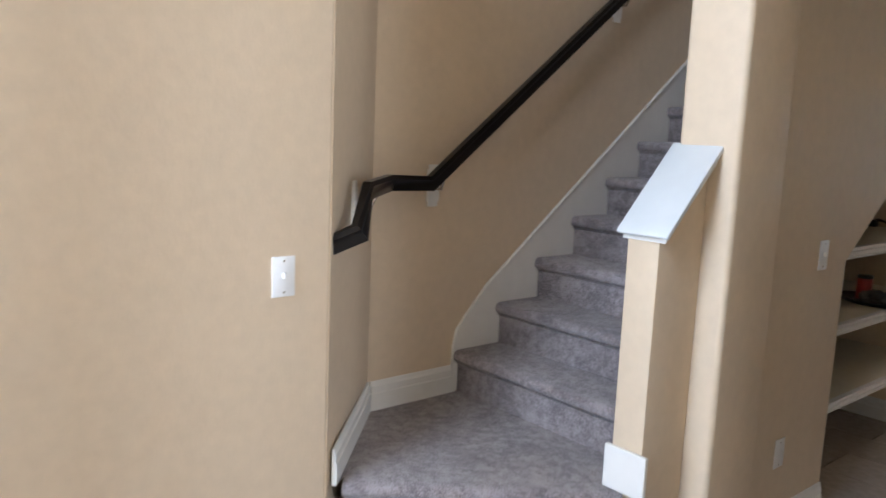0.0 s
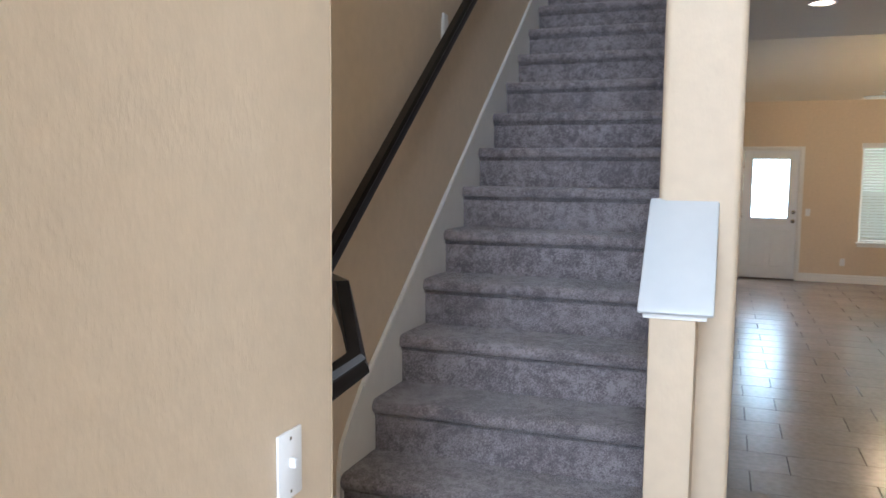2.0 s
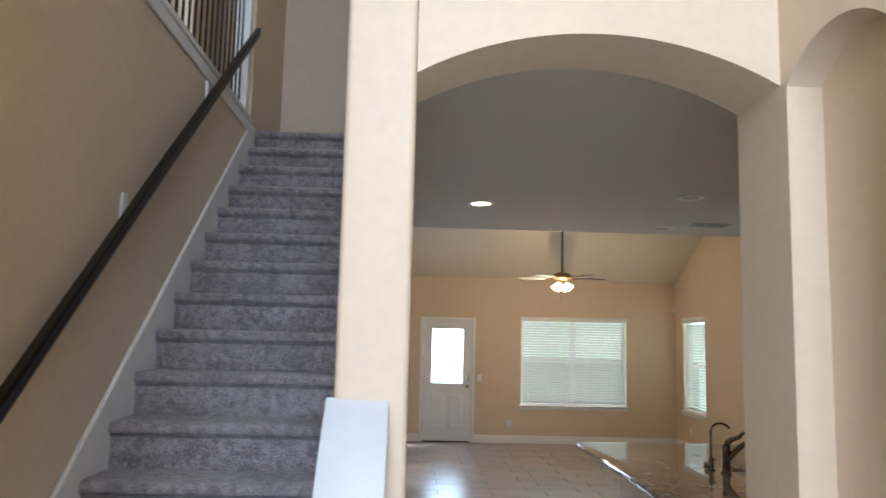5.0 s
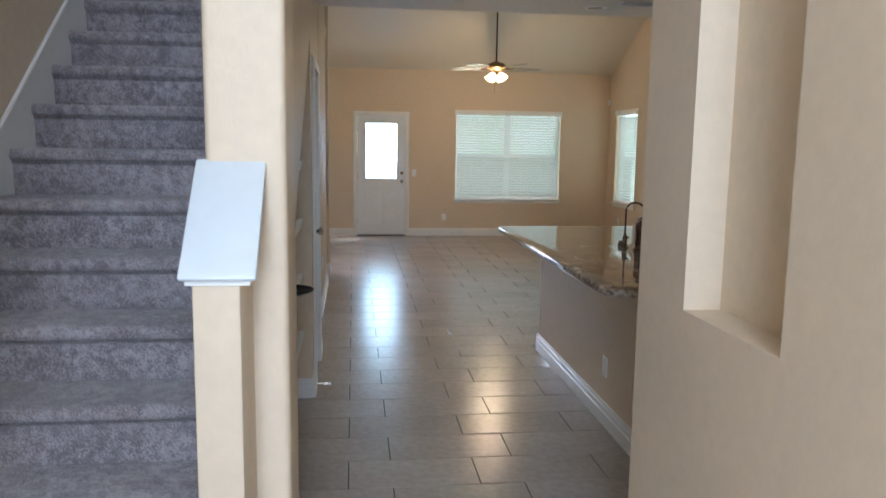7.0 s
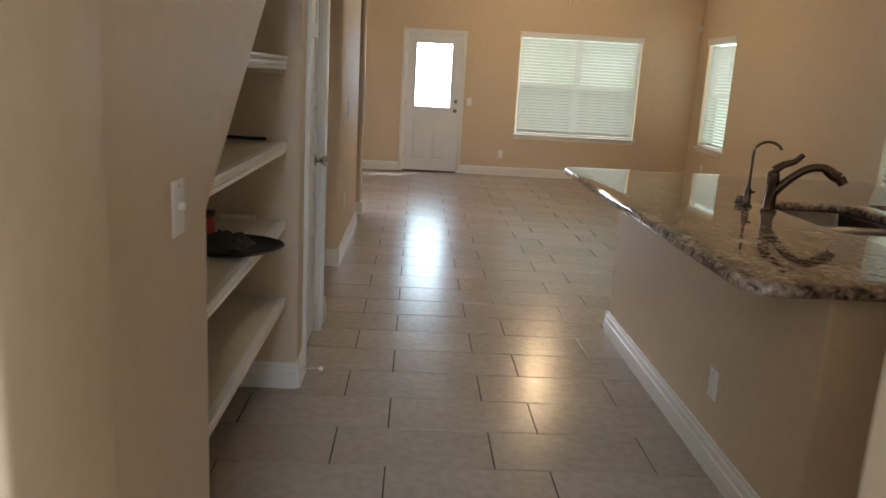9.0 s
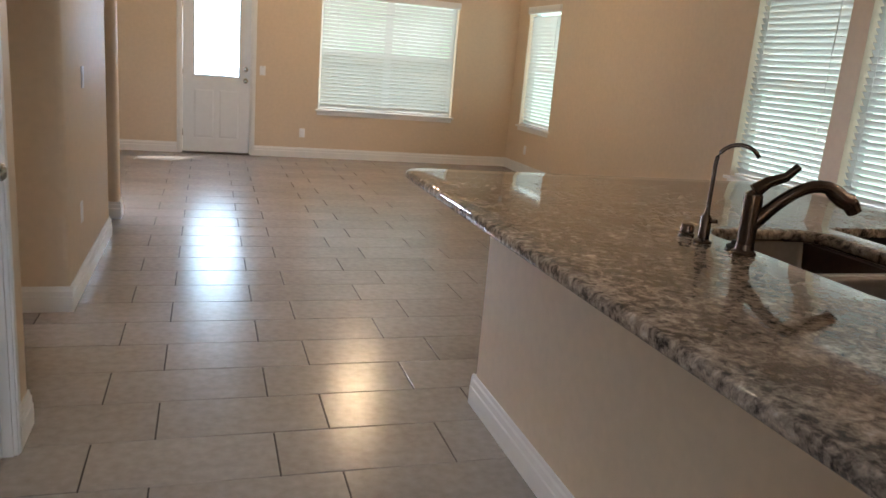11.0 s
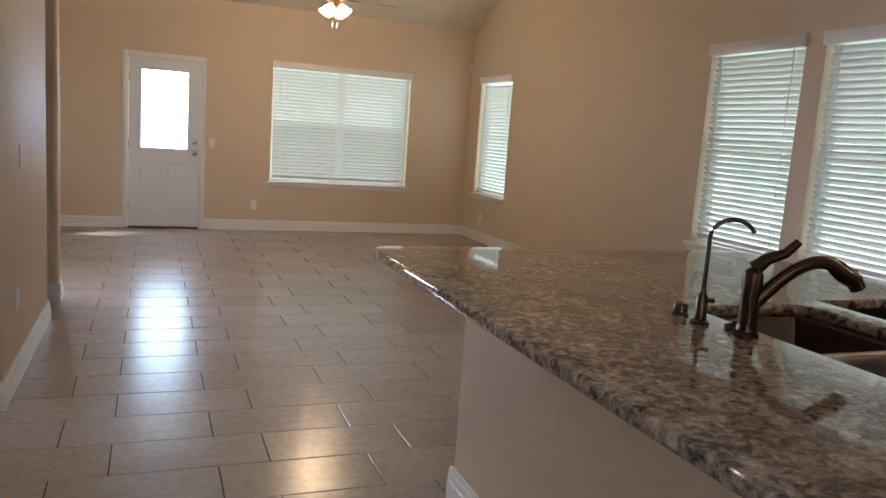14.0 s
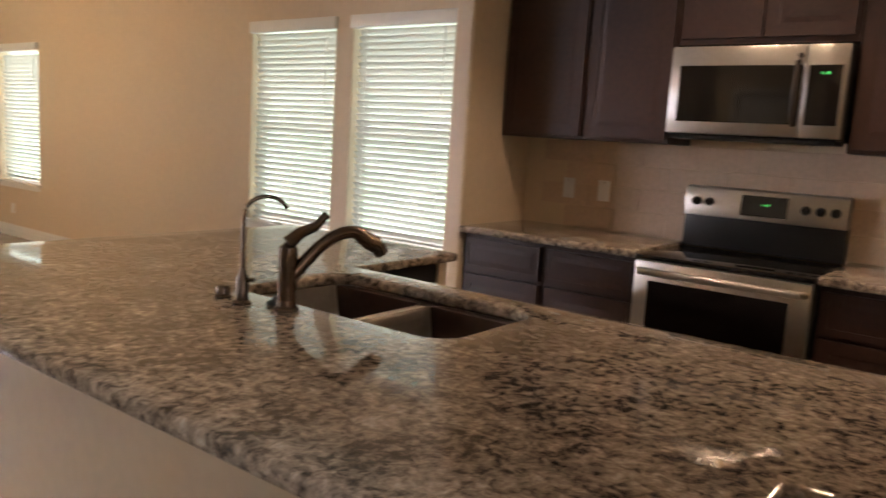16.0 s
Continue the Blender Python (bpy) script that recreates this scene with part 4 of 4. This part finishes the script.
part("lever", tube([(FX, FYY, CT + 0.18), (FX + 0.03, FYY - 0.012, CT + 0.208), (FX + 0.07, FYY - 0.028, CT + 0.225), (FX + 0.098, FYY - 0.04, CT + 0.258)], 0.01, 10, radii=[0.021, 0.016, 0.013, 0.011]), M_BRONZE, fa, smooth=True)
# filtered water tap
wt = thing("water_tap", "slim bronze gooseneck filtered water tap", "tap")
TX, TY = 1.262, 4.93
part("base", lathe([(0.026, 0), (0.026, 0.006), (0.017, 0.012), (0.016, 0.075), (0.009, 0.085), (0.0065, 0.1)], (TX, TY, CT), 18), M_BRONZE, wt, smooth=True)
gp = [(TX, TY, CT + 0.09), (TX, TY, CT + 0.24)] + [(TX + 0.052 - 0.052 * math.cos(a), TY - 0.03 + 0.03 * math.cos(a), CT + 0.24 + 0.055 * math.sin(a)) for a in [math.pi * 0.86 * i / 10 for i in range(1, 11)]]
part("gooseneck", tube(gp, 0.0062, 10), M_BRONZE, wt, smooth=True)
part("handle", tube([(TX, TY, CT + 0.065), (TX + 0.015, TY - 0.03, CT + 0.07)], 0.006, 8), M_BRONZE, wt, smooth=True)
sd = thing("soap_dispenser", "short bronze air gap cap beside the tap", "soap dispenser")
part("cap", lathe([(0.024, 0), (0.024, 0.005), (0.020, 0.008), (0.021, 0.026), (0.016, 0.034), (0, 0.036)], (1.275, 5.03, CT), 18), M_BRONZE, sd, smooth=True)
hc = thing("hole_cover", "dark round sink hole cover", "cover")
part("disc", lathe([(0.03, 0), (0.03, 0.006), (0.018, 0.012), (0.014, 0.022), (0, 0.024)], (1.335, 4.87, CT), 18), M_BLACK, hc, smooth=True)


# ---------------------------------------------------------------- kitchen wall
def cabinet(name, label, x0, y0, y1, z0, z1, fronts, group):
    """A cabinet on the right wall; fronts are (y0, y1, z0, z1, kind)."""
    c = thing(name, label, "cabinet", group=group)
    part("body", boxes((x0 + 0.02, y0, z0, KX - 0.001, y1, z1), bevel=0.002), M_CAB, c)
    for a, b, p, q, kind in fronts:
        fr = 0.055 if kind == "door" else 0.03
        bm = panel_door("x", x0, x0 + 0.019, a + 0.003, b - 0.003, p + 0.003, q - 0.003, [(a + fr, b - fr, p + fr, q - fr)])
        part(kind, bm, M_CAB, c)
    return c


for y0, y1 in ((4.66, 5.15), (5.15, 5.65)):
    cabinet("base_cabinet", "dark espresso base cabinet with drawer and door", 3.30, y0, y1, 0.10, 0.909, [(y0 + 0.015, y1 - 0.015, 0.71, 0.89, "drawer"), (y0 + 0.015, y1 - 0.015, 0.12, 0.695, "door")], "base cabinets")
for y0, y1 in ((3.28, 3.875), (2.64, 3.28)):
    cabinet("base_cabinet", "dark espresso base cabinet with drawer and door", 3.30, y0, y1, 0.10, 0.909, [(y0 + 0.015, y1 - 0.015, 0.71, 0.89, "drawer"), (y0 + 0.015, y1 - 0.015, 0.12, 0.695, "door")], "base cabinets")
struct("toe_kick", boxes((3.38, 2.64, 0, KX - 0.002, 3.875, 0.099), (3.38, 4.66, 0, KX - 0.002, 5.65, 0.099)), M_CAB, "dark recessed toe kick", "trim")
for y0, y1 in ((4.683, 5.15), (5.15, 5.652)):
    cabinet("wall_cabinet", "dark espresso wall cabinet with panelled door", 3.60, y0, y1, 1.445, 2.52, [(y0 + 0.012, y1 - 0.012, 1.46, 2.50, "door")], "wall cabinets")
cabinet("wall_cabinet", "short dark espresso cabinet over the microwave", 3.60, 3.90, 4.68, 1.915, 2.52, [(3.915, 4.285, 1.94, 2.50, "door"), (4.295, 4.665, 1.94, 2.50, "door")], "wall cabinets")
for y0, y1 in ((3.3, 3.897), (2.7, 3.3)):
    cabinet("wall_cabinet", "dark espresso wall cabinet with panelled door", 3.60, y0, y1, 1.445, 2.52, [(y0 + 0.012, y1 - 0.012, 1.46, 2.50, "door")], "wall cabinets")
for y0, y1 in ((4.652, 5.653), (2.64, 3.878)):
    wc = thing("countertop", "brown granite countertop along the kitchen wall", "countertop")
    part("slab", slab(0.911, 0.95, [3.265, KX - 0.001], [y0, y1], lambda x, y: True, {}), M_GRANITE, wc, smooth=True)
# microwave
mw = thing("microwave", "stainless over-range microwave with dark window", "microwave")
MX, A, B, C, D = 3.53, 3.915, 4.672, 1.495, 1.90
part("body", boxes((MX + 0.03, A, C, KX - 0.002, B, D), bevel=0.004), M_BLACK, mw, smooth=True)
part("door", boxes((MX, A + 0.17, C + 0.005, MX + 0.029, B, D - 0.003), bevel=0.006), M_STEEL, mw, "brushed stainless door", True)
part("control_panel", boxes((MX + 0.001, A, C + 0.005, MX + 0.029, A + 0.167, D - 0.003), bevel=0.006), M_STEEL, mw, "stainless frame of the controls", True)
part("window", boxes((MX - 0.003, A + 0.175, C + 0.06, MX + 0.002, B - 0.045, D - 0.09), bevel=0.002), M_GLASSBLACK, mw, "dark glass window")
part("keypad", boxes((MX - 0.002, A + 0.02, C + 0.06, MX + 0.002, A + 0.15, D - 0.09), bevel=0.002), M_GLASSBLACK, mw, "black glass keypad")
part("handle", tube([(MX - 0.002, A + 0.19, C + 0.06), (MX - 0.035, A + 0.19, C + 0.09), (MX - 0.042, A + 0.19, (C + D) / 2), (MX - 0.035, A + 0.19, D - 0.08), (MX - 0.002, A + 0.19, D - 0.05)], 0.014, 12), M_IRON, mw, "curved dark metal handle", True)
part("vent_strip", boxes((MX + 0.02, A + 0.02, C - 0.02, MX + 0.2, B - 0.02, C - 0.001), bevel=0.004), M_BLACK, mw)


def digits(name, text, size, m, parent, mat):
    cu = bpy.data.curves.new(name, "FONT")
    cu.body, cu.size, cu.extrude, cu.align_x, cu.align_y = text, size, 0.0004, "CENTER", "CENTER"
    tmp = bpy.data.objects.new(name, cu)
    scene.collection.objects.link(tmp)
    dg = bpy.context.evaluated_depsgraph_get()
    me = bpy.data.meshes.new_from_object(tmp.evaluated_get(dg))
    bpy.data.objects.remove(tmp)
    me.materials.clear()
    me.materials.append(mat)
    me.transform(m)
    ob = new(name, me)
    ob.parent = parent
    return tagged(ob, "green lit clock digits")


FACE = Matrix(((0, 0, -1, 0), (-1, 0, 0, 0), (0, 1, 0, 0), (0, 0, 0, 1)))
digits("clock", "11:48", 0.017, Matrix.Translation((MX - 0.0035, A + 0.085, D - 0.125)) @ FACE, mw, M_GREEN)
# range
rg = thing("kitchen_range", "stainless electric range with black glass top", "range")
A, B = 3.885, 4.645
part("body", boxes((3.29, A, 0.05, KX - 0.01, B, 0.917), bevel=0.004), M_BLACK, rg, smooth=True)
part("cooktop", boxes((3.25, A + 0.002, 0.918, 3.83, B - 0.002, 0.938), bevel=0.005), M_GLASSBLACK, rg, "black glass cooktop", True)
part("oven_door", boxes((3.245, A + 0.005, 0.24, 3.289, B - 0.005, 0.915), bevel=0.008), M_STEEL, rg, "stainless oven door", True)
part("oven_window", boxes((3.241, A + 0.085, 0.34, 3.247, B - 0.075, 0.825), bevel=0.002), M_GLASSBLACK, rg, "black oven window")
part("oven_handle", tube([(3.246, A + 0.03, 0.865), (3.20, A + 0.04, 0.87), (3.20, B - 0.04, 0.87), (3.246, B - 0.03, 0.865)], 0.016, 12), M_STEEL, rg, "stainless bar handle", True)
part("drawer", boxes((3.25, A + 0.005, 0.07, 3.289, B - 0.005, 0.23), bevel=0.006), M_STEEL, rg, smooth=True)
part("backguard", boxes((3.845, A + 0.002, 0.939, 3.92, B - 0.002, 1.24), bevel=0.006), M_BLACK, rg, smooth=True)
part("control_panel", prism([[(3.83, 1.10), (3.845, 1.242), (3.90, 1.25), (3.90, 1.10)]], "y", A, B, 0.004), M_STEEL, rg, "stainless control panel", True)
part("display", prism([[(3.8285, 1.122), (3.8385, 1.222), (3.846, 1.222), (3.846, 1.122)]], "y", 4.15, 4.365), M_GLASSBLACK, rg, "black clock display")
digits("clock", "11:48", 0.016, Matrix.Translation((3.830, 4.25, 1.18)) @ FACE, rg, M_GREEN)
for ky in (4.585, 4.52, 4.07, 4.005, 3.94):
    part("control_knob", lathe([(0.022, 0.012), (0.022, -0.004), (0.018, -0.01), (0.016, -0.026), (0, -0.027)], (3.834, ky, 1.172), 18, "x"), M_BLACK, rg, smooth=True)

# ---------------------------------------------------------------- ceiling fan
fan = thing("ceiling_fan", "brass ceiling fan with pale blades and lit glass shades", "ceiling fan")
CX, CY, CZ = 1.49, 10.85, 2.64
part("downrod", tube([(CX, CY, CZ + 0.06), (CX, CY, vz(CY) - 0.05)], 0.011, 12), M_IRON, fan, "dark downrod", True)
part("canopy", lathe([(0.03, 0), (0.06, 0.03), (0.065, 0.09)], (CX, CY, vz(CY) - 0.08), 20), M_BRASS, fan, smooth=True)
part("motor", lathe([(0.03, 0.075), (0.06, 0.06), (0.11, 0.045), (0.13, 0.02), (0.13, -0.01), (0.10, -0.04), (0.06, -0.055), (0.055, -0.075)], (CX, CY, CZ), 28), M_BRASS, fan, "brass motor housing", True)
for i in range(5):
    a = radians(8 + 72 * i)
    bm = bmesh.new()
    outline = [(0.20, -0.045), (0.30, -0.058), (0.58, -0.068), (0.63, -0.055), (0.65, -0.02), (0.65, 0.02), (0.63, 0.055), (0.58, 0.068), (0.30, 0.058), (0.20, 0.045)]
    lo = [bm.verts.new((x, y, y * 0.2)) for x, y in outline]
    hi = [bm.verts.new((x, y, y * 0.2 + 0.006)) for x, y in outline]
    bm.faces.new(lo)
    bm.faces.new(hi)
    for k in range(10):
        q = (k + 1) % 10
        bm.faces.new((lo[k], lo[q], hi[q], hi[k]))
    bm.transform(pose(CX, CY, CZ - 0.015, 0, 0, math.degrees(a)))
    bl_ = part("blade", bm, M_BLADE, fan, "pale painted blade")
    part("blade_iron", tube([(CX + 0.10 * math.cos(a), CY + 0.10 * math.sin(a), CZ - 0.02), (CX + 0.24 * math.cos(a), CY + 0.24 * math.sin(a), CZ - 0.018)], 0.012, 8), M_BRASS, fan)
part("light_hub", lathe([(0.05, 0), (0.07, -0.02), (0.06, -0.05), (0.03, -0.065), (0, -0.068)], (CX, CY, CZ - 0.075), 20), M_BRASS, fan, smooth=True)
for i in range(4):
    a = radians(45 + 90 * i)
    bm = lathe([(0.022, 0.0), (0.034, -0.02), (0.046, -0.05), (0.052, -0.075), (0.066, -0.095), (0.058, -0.094), (0.044, -0.07), (0.02, -0.03)], (0, 0, 0), 18)
    bm.transform(Matrix.Translation((CX + 0.065 * math.cos(a), CY + 0.065 * math.sin(a), CZ - 0.09)) @ Matrix.Rotation(a, 4, "Z") @ Matrix.Rotation(radians(-38), 4, "Y"))
    part("shade", bm, M_SHADE, fan, "lit frosted glass shade", True)
for dx, ln in ((0.02, 0.17), (-0.025, 0.22)):
    part("pull_chain", tube([(CX + dx, CY - 0.03, CZ - 0.13), (CX + dx, CY - 0.03, CZ - 0.14 - ln)], 0.0025, 6), M_BRASS, fan)
lamp("fan_light", "POINT", pose(CX, CY, CZ - 0.27), 60, (1.0, 0.66, 0.36), soft=0.07)


# ---------------------------------------------------------------- recessed lights, vent
def downlight(x, y, lit, label):
    c = thing("recessed_light", label, "recessed light", group="recessed lights")
    bm = lathe([(0.092, 0.0), (0.092, -0.006), (0.078, -0.008), (0.068, 0.0), (0.066, 0.05)], (x, y, CEIL - 0.001), 28)
    part("trim_ring", bm, M_PLATE, c, smooth=True)
    part("lens", lathe([(0.068, 0.0), (0.05, -0.002), (0.0, -0.003)], (x, y, CEIL - 0.005), 24), M_BULB if lit else M_BRASS, c, "lit lens" if lit else "unlit reflector", True)


downlight(-0.155, 5.76, True, "round recessed ceiling light, switched on")
downlight(1.29, 5.29, False, "round recessed ceiling light, switched off")
downlight(1.57, 6.72, False, "round recessed ceiling light, switched off")
lamp("downlight", "SPOT", look((-0.155, 5.76, CEIL - 0.02), (-0.155, 5.76, 0)), 30, (1.0, 0.76, 0.5), soft=0.06, cone=110)
# two unseen ceiling lights, added to warm and brighten the kitchen
for ky in (3.2, 4.35):
    downlight(2.85, ky, True, "unseen recessed light added to brighten the kitchen")
    lamp("kitchen_fill_spot", "SPOT", look((2.85, ky, CEIL - 0.02), (2.85, ky, 0)), 52, (1.0, 0.72, 0.48), soft=0.06, cone=120)
vent = thing("ceiling_vent", "white louvred ceiling air vent", "vent")
part("frame", boxes((1.70, 6.38, CEIL - 0.008, 2.06, 6.40, CEIL - 0.001), (1.70, 6.54, CEIL - 0.008, 2.06, 6.56, CEIL - 0.001), (1.70, 6.40, CEIL - 0.008, 1.72, 6.54, CEIL - 0.001), (2.04, 6.40, CEIL - 0.008, 2.06, 6.54, CEIL - 0.001)), M_PLATE, vent)
part("backing", boxes((1.72, 6.40, CEIL - 0.003, 2.04, 6.54, CEIL - 0.001)), M_BLACK, vent)
for i in range(8):
    bm = boxes((1.72, -0.008, -0.001, 2.04, 0.008, 0.001))
    bm.transform(Matrix.Translation((0, 6.41 + 0.017 * i, CEIL - 0.008)) @ Matrix.Rotation(radians(35), 4, "X"))
    part("slat", bm, M_PLATE, vent)


# ---------------------------------------------------------------- switches and outlets
def plate(kind, c, n, label):
    """A wall plate at c, facing along n, with its rocker, toggle or sockets."""
    ob = thing("light_switch" if kind != "outlet" else "power_outlet", label, "switch" if kind != "outlet" else "outlet")
    n = Vector(n)
    s = Vector((-n.y, n.x, 0))
    base = Matrix(((s.x, 0, n.x, c[0]), (s.y, 0, n.y, c[1]), (0, 1, 0, c[2]), (0, 0, 0, 1)))

    def bx(x0, y0, z0, x1, y1, z1, bev=0.002):
        b = boxes((x0, y0, z0, x1, y1, z1), bevel=bev)
        b.transform(base)
        return b

    part("plate", bx(-0.036, -0.058, 0.0005, 0.036, 0.058, 0.006), M_PLATE, ob, smooth=True)
    if kind == "toggle":
        part("toggle", bx(-0.005, -0.004, 0.005, 0.005, 0.012, 0.018), M_PLATE, ob)
    elif kind == "rocker":
        part("rocker", bx(-0.016, -0.033, 0.005, 0.016, 0.033, 0.0085), M_PLATE, ob)
    else:
        for dz in (-0.02, 0.02):
            part("socket", bx(-0.015, dz - 0.013, 0.005, 0.015, dz + 0.013, 0.0075, 0.001), M_PLATE, ob)
    for dz in (-0.045, 0.045):
        part("screw", bx(-0.0025, dz - 0.0025, 0.0055, 0.0025, dz + 0.0025, 0.007, 0.0005), M_NICKEL, ob)


plate("toggle", (-1.37, 1.158, 1.102), (1, 0, 0), "white toggle light switch on the entry wall")
plate("toggle", (LX, 3.14, 1.12), (1, 0, 0), "white toggle switch on the hall wall")
plate("outlet", (LX, 2.95, 0.36), (1, 0, 0), "white outlet low on the hall wall")
plate("outlet", (0.93, 4.25, 0.33), (-1, 0, 0), "white outlet on the island's long side")
plate("outlet", (1.2, 3.57, 0.45), (0, -1, 0), "white outlet on the island's end")
plate("rocker", (0.53, FY, 1.075), (0, -1, 0), "white switch beside the back door")
plate("outlet", (1.05, FY, 0.32), (0, -1, 0), "white outlet under the wide window")
plate("outlet", (KX, 12.45, 0.32), (-1, 0, 0), "white outlet low on the window wall")
plate("rocker", (-0.79, 7.66, 1.13), (1, 0, 0), "white switch on the hall wall block")
plate("outlet", (-0.79, 7.5, 0.42), (1, 0, 0), "white outlet on the hall wall block")
plate("outlet", (KX - 0.008, 5.36, 1.17), (-1, 0, 0), "white outlet on the backsplash")
plate("rocker", (KX - 0.008, 5.14, 1.17), (-1, 0, 0), "white switch on the backsplash")
plate("rocker", (-1.09, 6.62, 4.15), (0, -1, 0), "white switch at the head of the stairs")
ms = thing("alarm_sensor", "small white corner motion detector", "sensor")
part("housing", boxes((KX - 0.05, FY - 0.05, 2.27, KX - 0.004, FY - 0.004, 2.36), bevel=0.01), M_PLATE, ms, smooth=True)
part("lens", boxes((KX - 0.056, FY - 0.056, 2.285, KX - 0.045, FY - 0.045, 2.315), bevel=0.003), M_PLATE, ms)

# ---------------------------------------------------------------- fence seen through the back door
fence = thing("garden_fence", "pale sunlit wooden fence behind the house", "fence")
bm = boxes((-0.068, 0, 0, 0.068, 0.02, 1.6))
fb = part("board", bm, M_FENCE, fence)
fb.location = (-3.5, 16.9, -0.25)
for i in range(1, 66):
    o = fb.copy()
    scene.collection.objects.link(o)
    o.location = (-3.5 + 0.142 * i, 16.9 + 0.004 * (i % 3), -0.25)

# ---------------------------------------------------------------- backsplash tiles, floor tiles
splash = tagged(new("backsplash"), "warm travertine tile backsplash", "backsplash", kind="structure")
me = None
for r in range(4):
    for c in range(12):
        y0 = 2.64 + 0.305 * c - (0.15 if r % 2 else 0)
        if y0 < 2.63 or y0 + 0.3 > 5.66:
            continue
        if me is None:
            bm = boxes((0, 0, 0, 0.007, 0.301, 0.1205), bevel=0.0015, seg=1)
            o = part("tile", bm, M_SPLASH, splash)
            me = o.data
        else:
            o = new("tile", me)
            o.parent = splash
        o.location = (KX - 0.0075, y0, 0.952 + 0.124 * r)
floor_tiles = tagged(new("floor_tiles"), "greige porcelain floor tiles in a third-offset bond", "floor", kind="structure")
TL, TW, GAP = 0.617, 0.3045, 0.0058
JX, JY = (0.105, 0.312), 4.143
rest = []
tile_mesh = None
for r in range(-21, 30):
    y0 = JY + TW * r
    for c in range(-5, 7):
        x0 = JX[r % 2] + TL * c
        xa, xb, ya, yb = max(x0, -2.45), min(x0 + TL, KX), y0, min(y0 + TW, FY + 0.02)
        if xb - xa < 0.05 or yb - ya < 0.03:
            continue
        full = xb - xa > TL - 0.001 and yb - ya > TW - 0.001
        hidden = xa > 1.1 and xb < 1.85 and 3.6 < ya < 5.7
        if full and ya > 2.4 and xa > -1.0 and not hidden and (xa < 3.2):
            if tile_mesh is None:
                bm = boxes((0, 0, -0.008, TL - GAP, TW - GAP, 0.0), bevel=0.0012, seg=1)
                o = part("tile", bm, M_TILE, floor_tiles)
                tile_mesh = o.data
            else:
                o = new("tile", tile_mesh)
                o.parent = floor_tiles
            o.location = (xa, ya, 0.0)
        else:
            rest.append((xa, ya, -0.008, xb - GAP, yb - GAP, 0.0))
verts, faces = [], []
for x0, y0, z0, x1, y1, z1 in rest:
    n = len(verts)
    verts += [(x0, y0, z0), (x1, y0, z0), (x1, y1, z0), (x0, y1, z0), (x0, y0, z1), (x1, y0, z1), (x1, y1, z1), (x0, y1, z1)]
    faces += [(n + 4, n + 5, n + 6, n + 7), (n, n + 1, n + 5, n + 4), (n + 1, n + 2, n + 6, n + 5), (n + 2, n + 3, n + 7, n + 6), (n + 3, n, n + 4, n + 7)]
me = bpy.data.meshes.new("outer_tiles")
me.from_pydata(verts, [], faces)
me.materials.append(M_TILE)
o = new("outer_tiles", me)
o.parent = floor_tiles
tagged(o, kind="stuff")
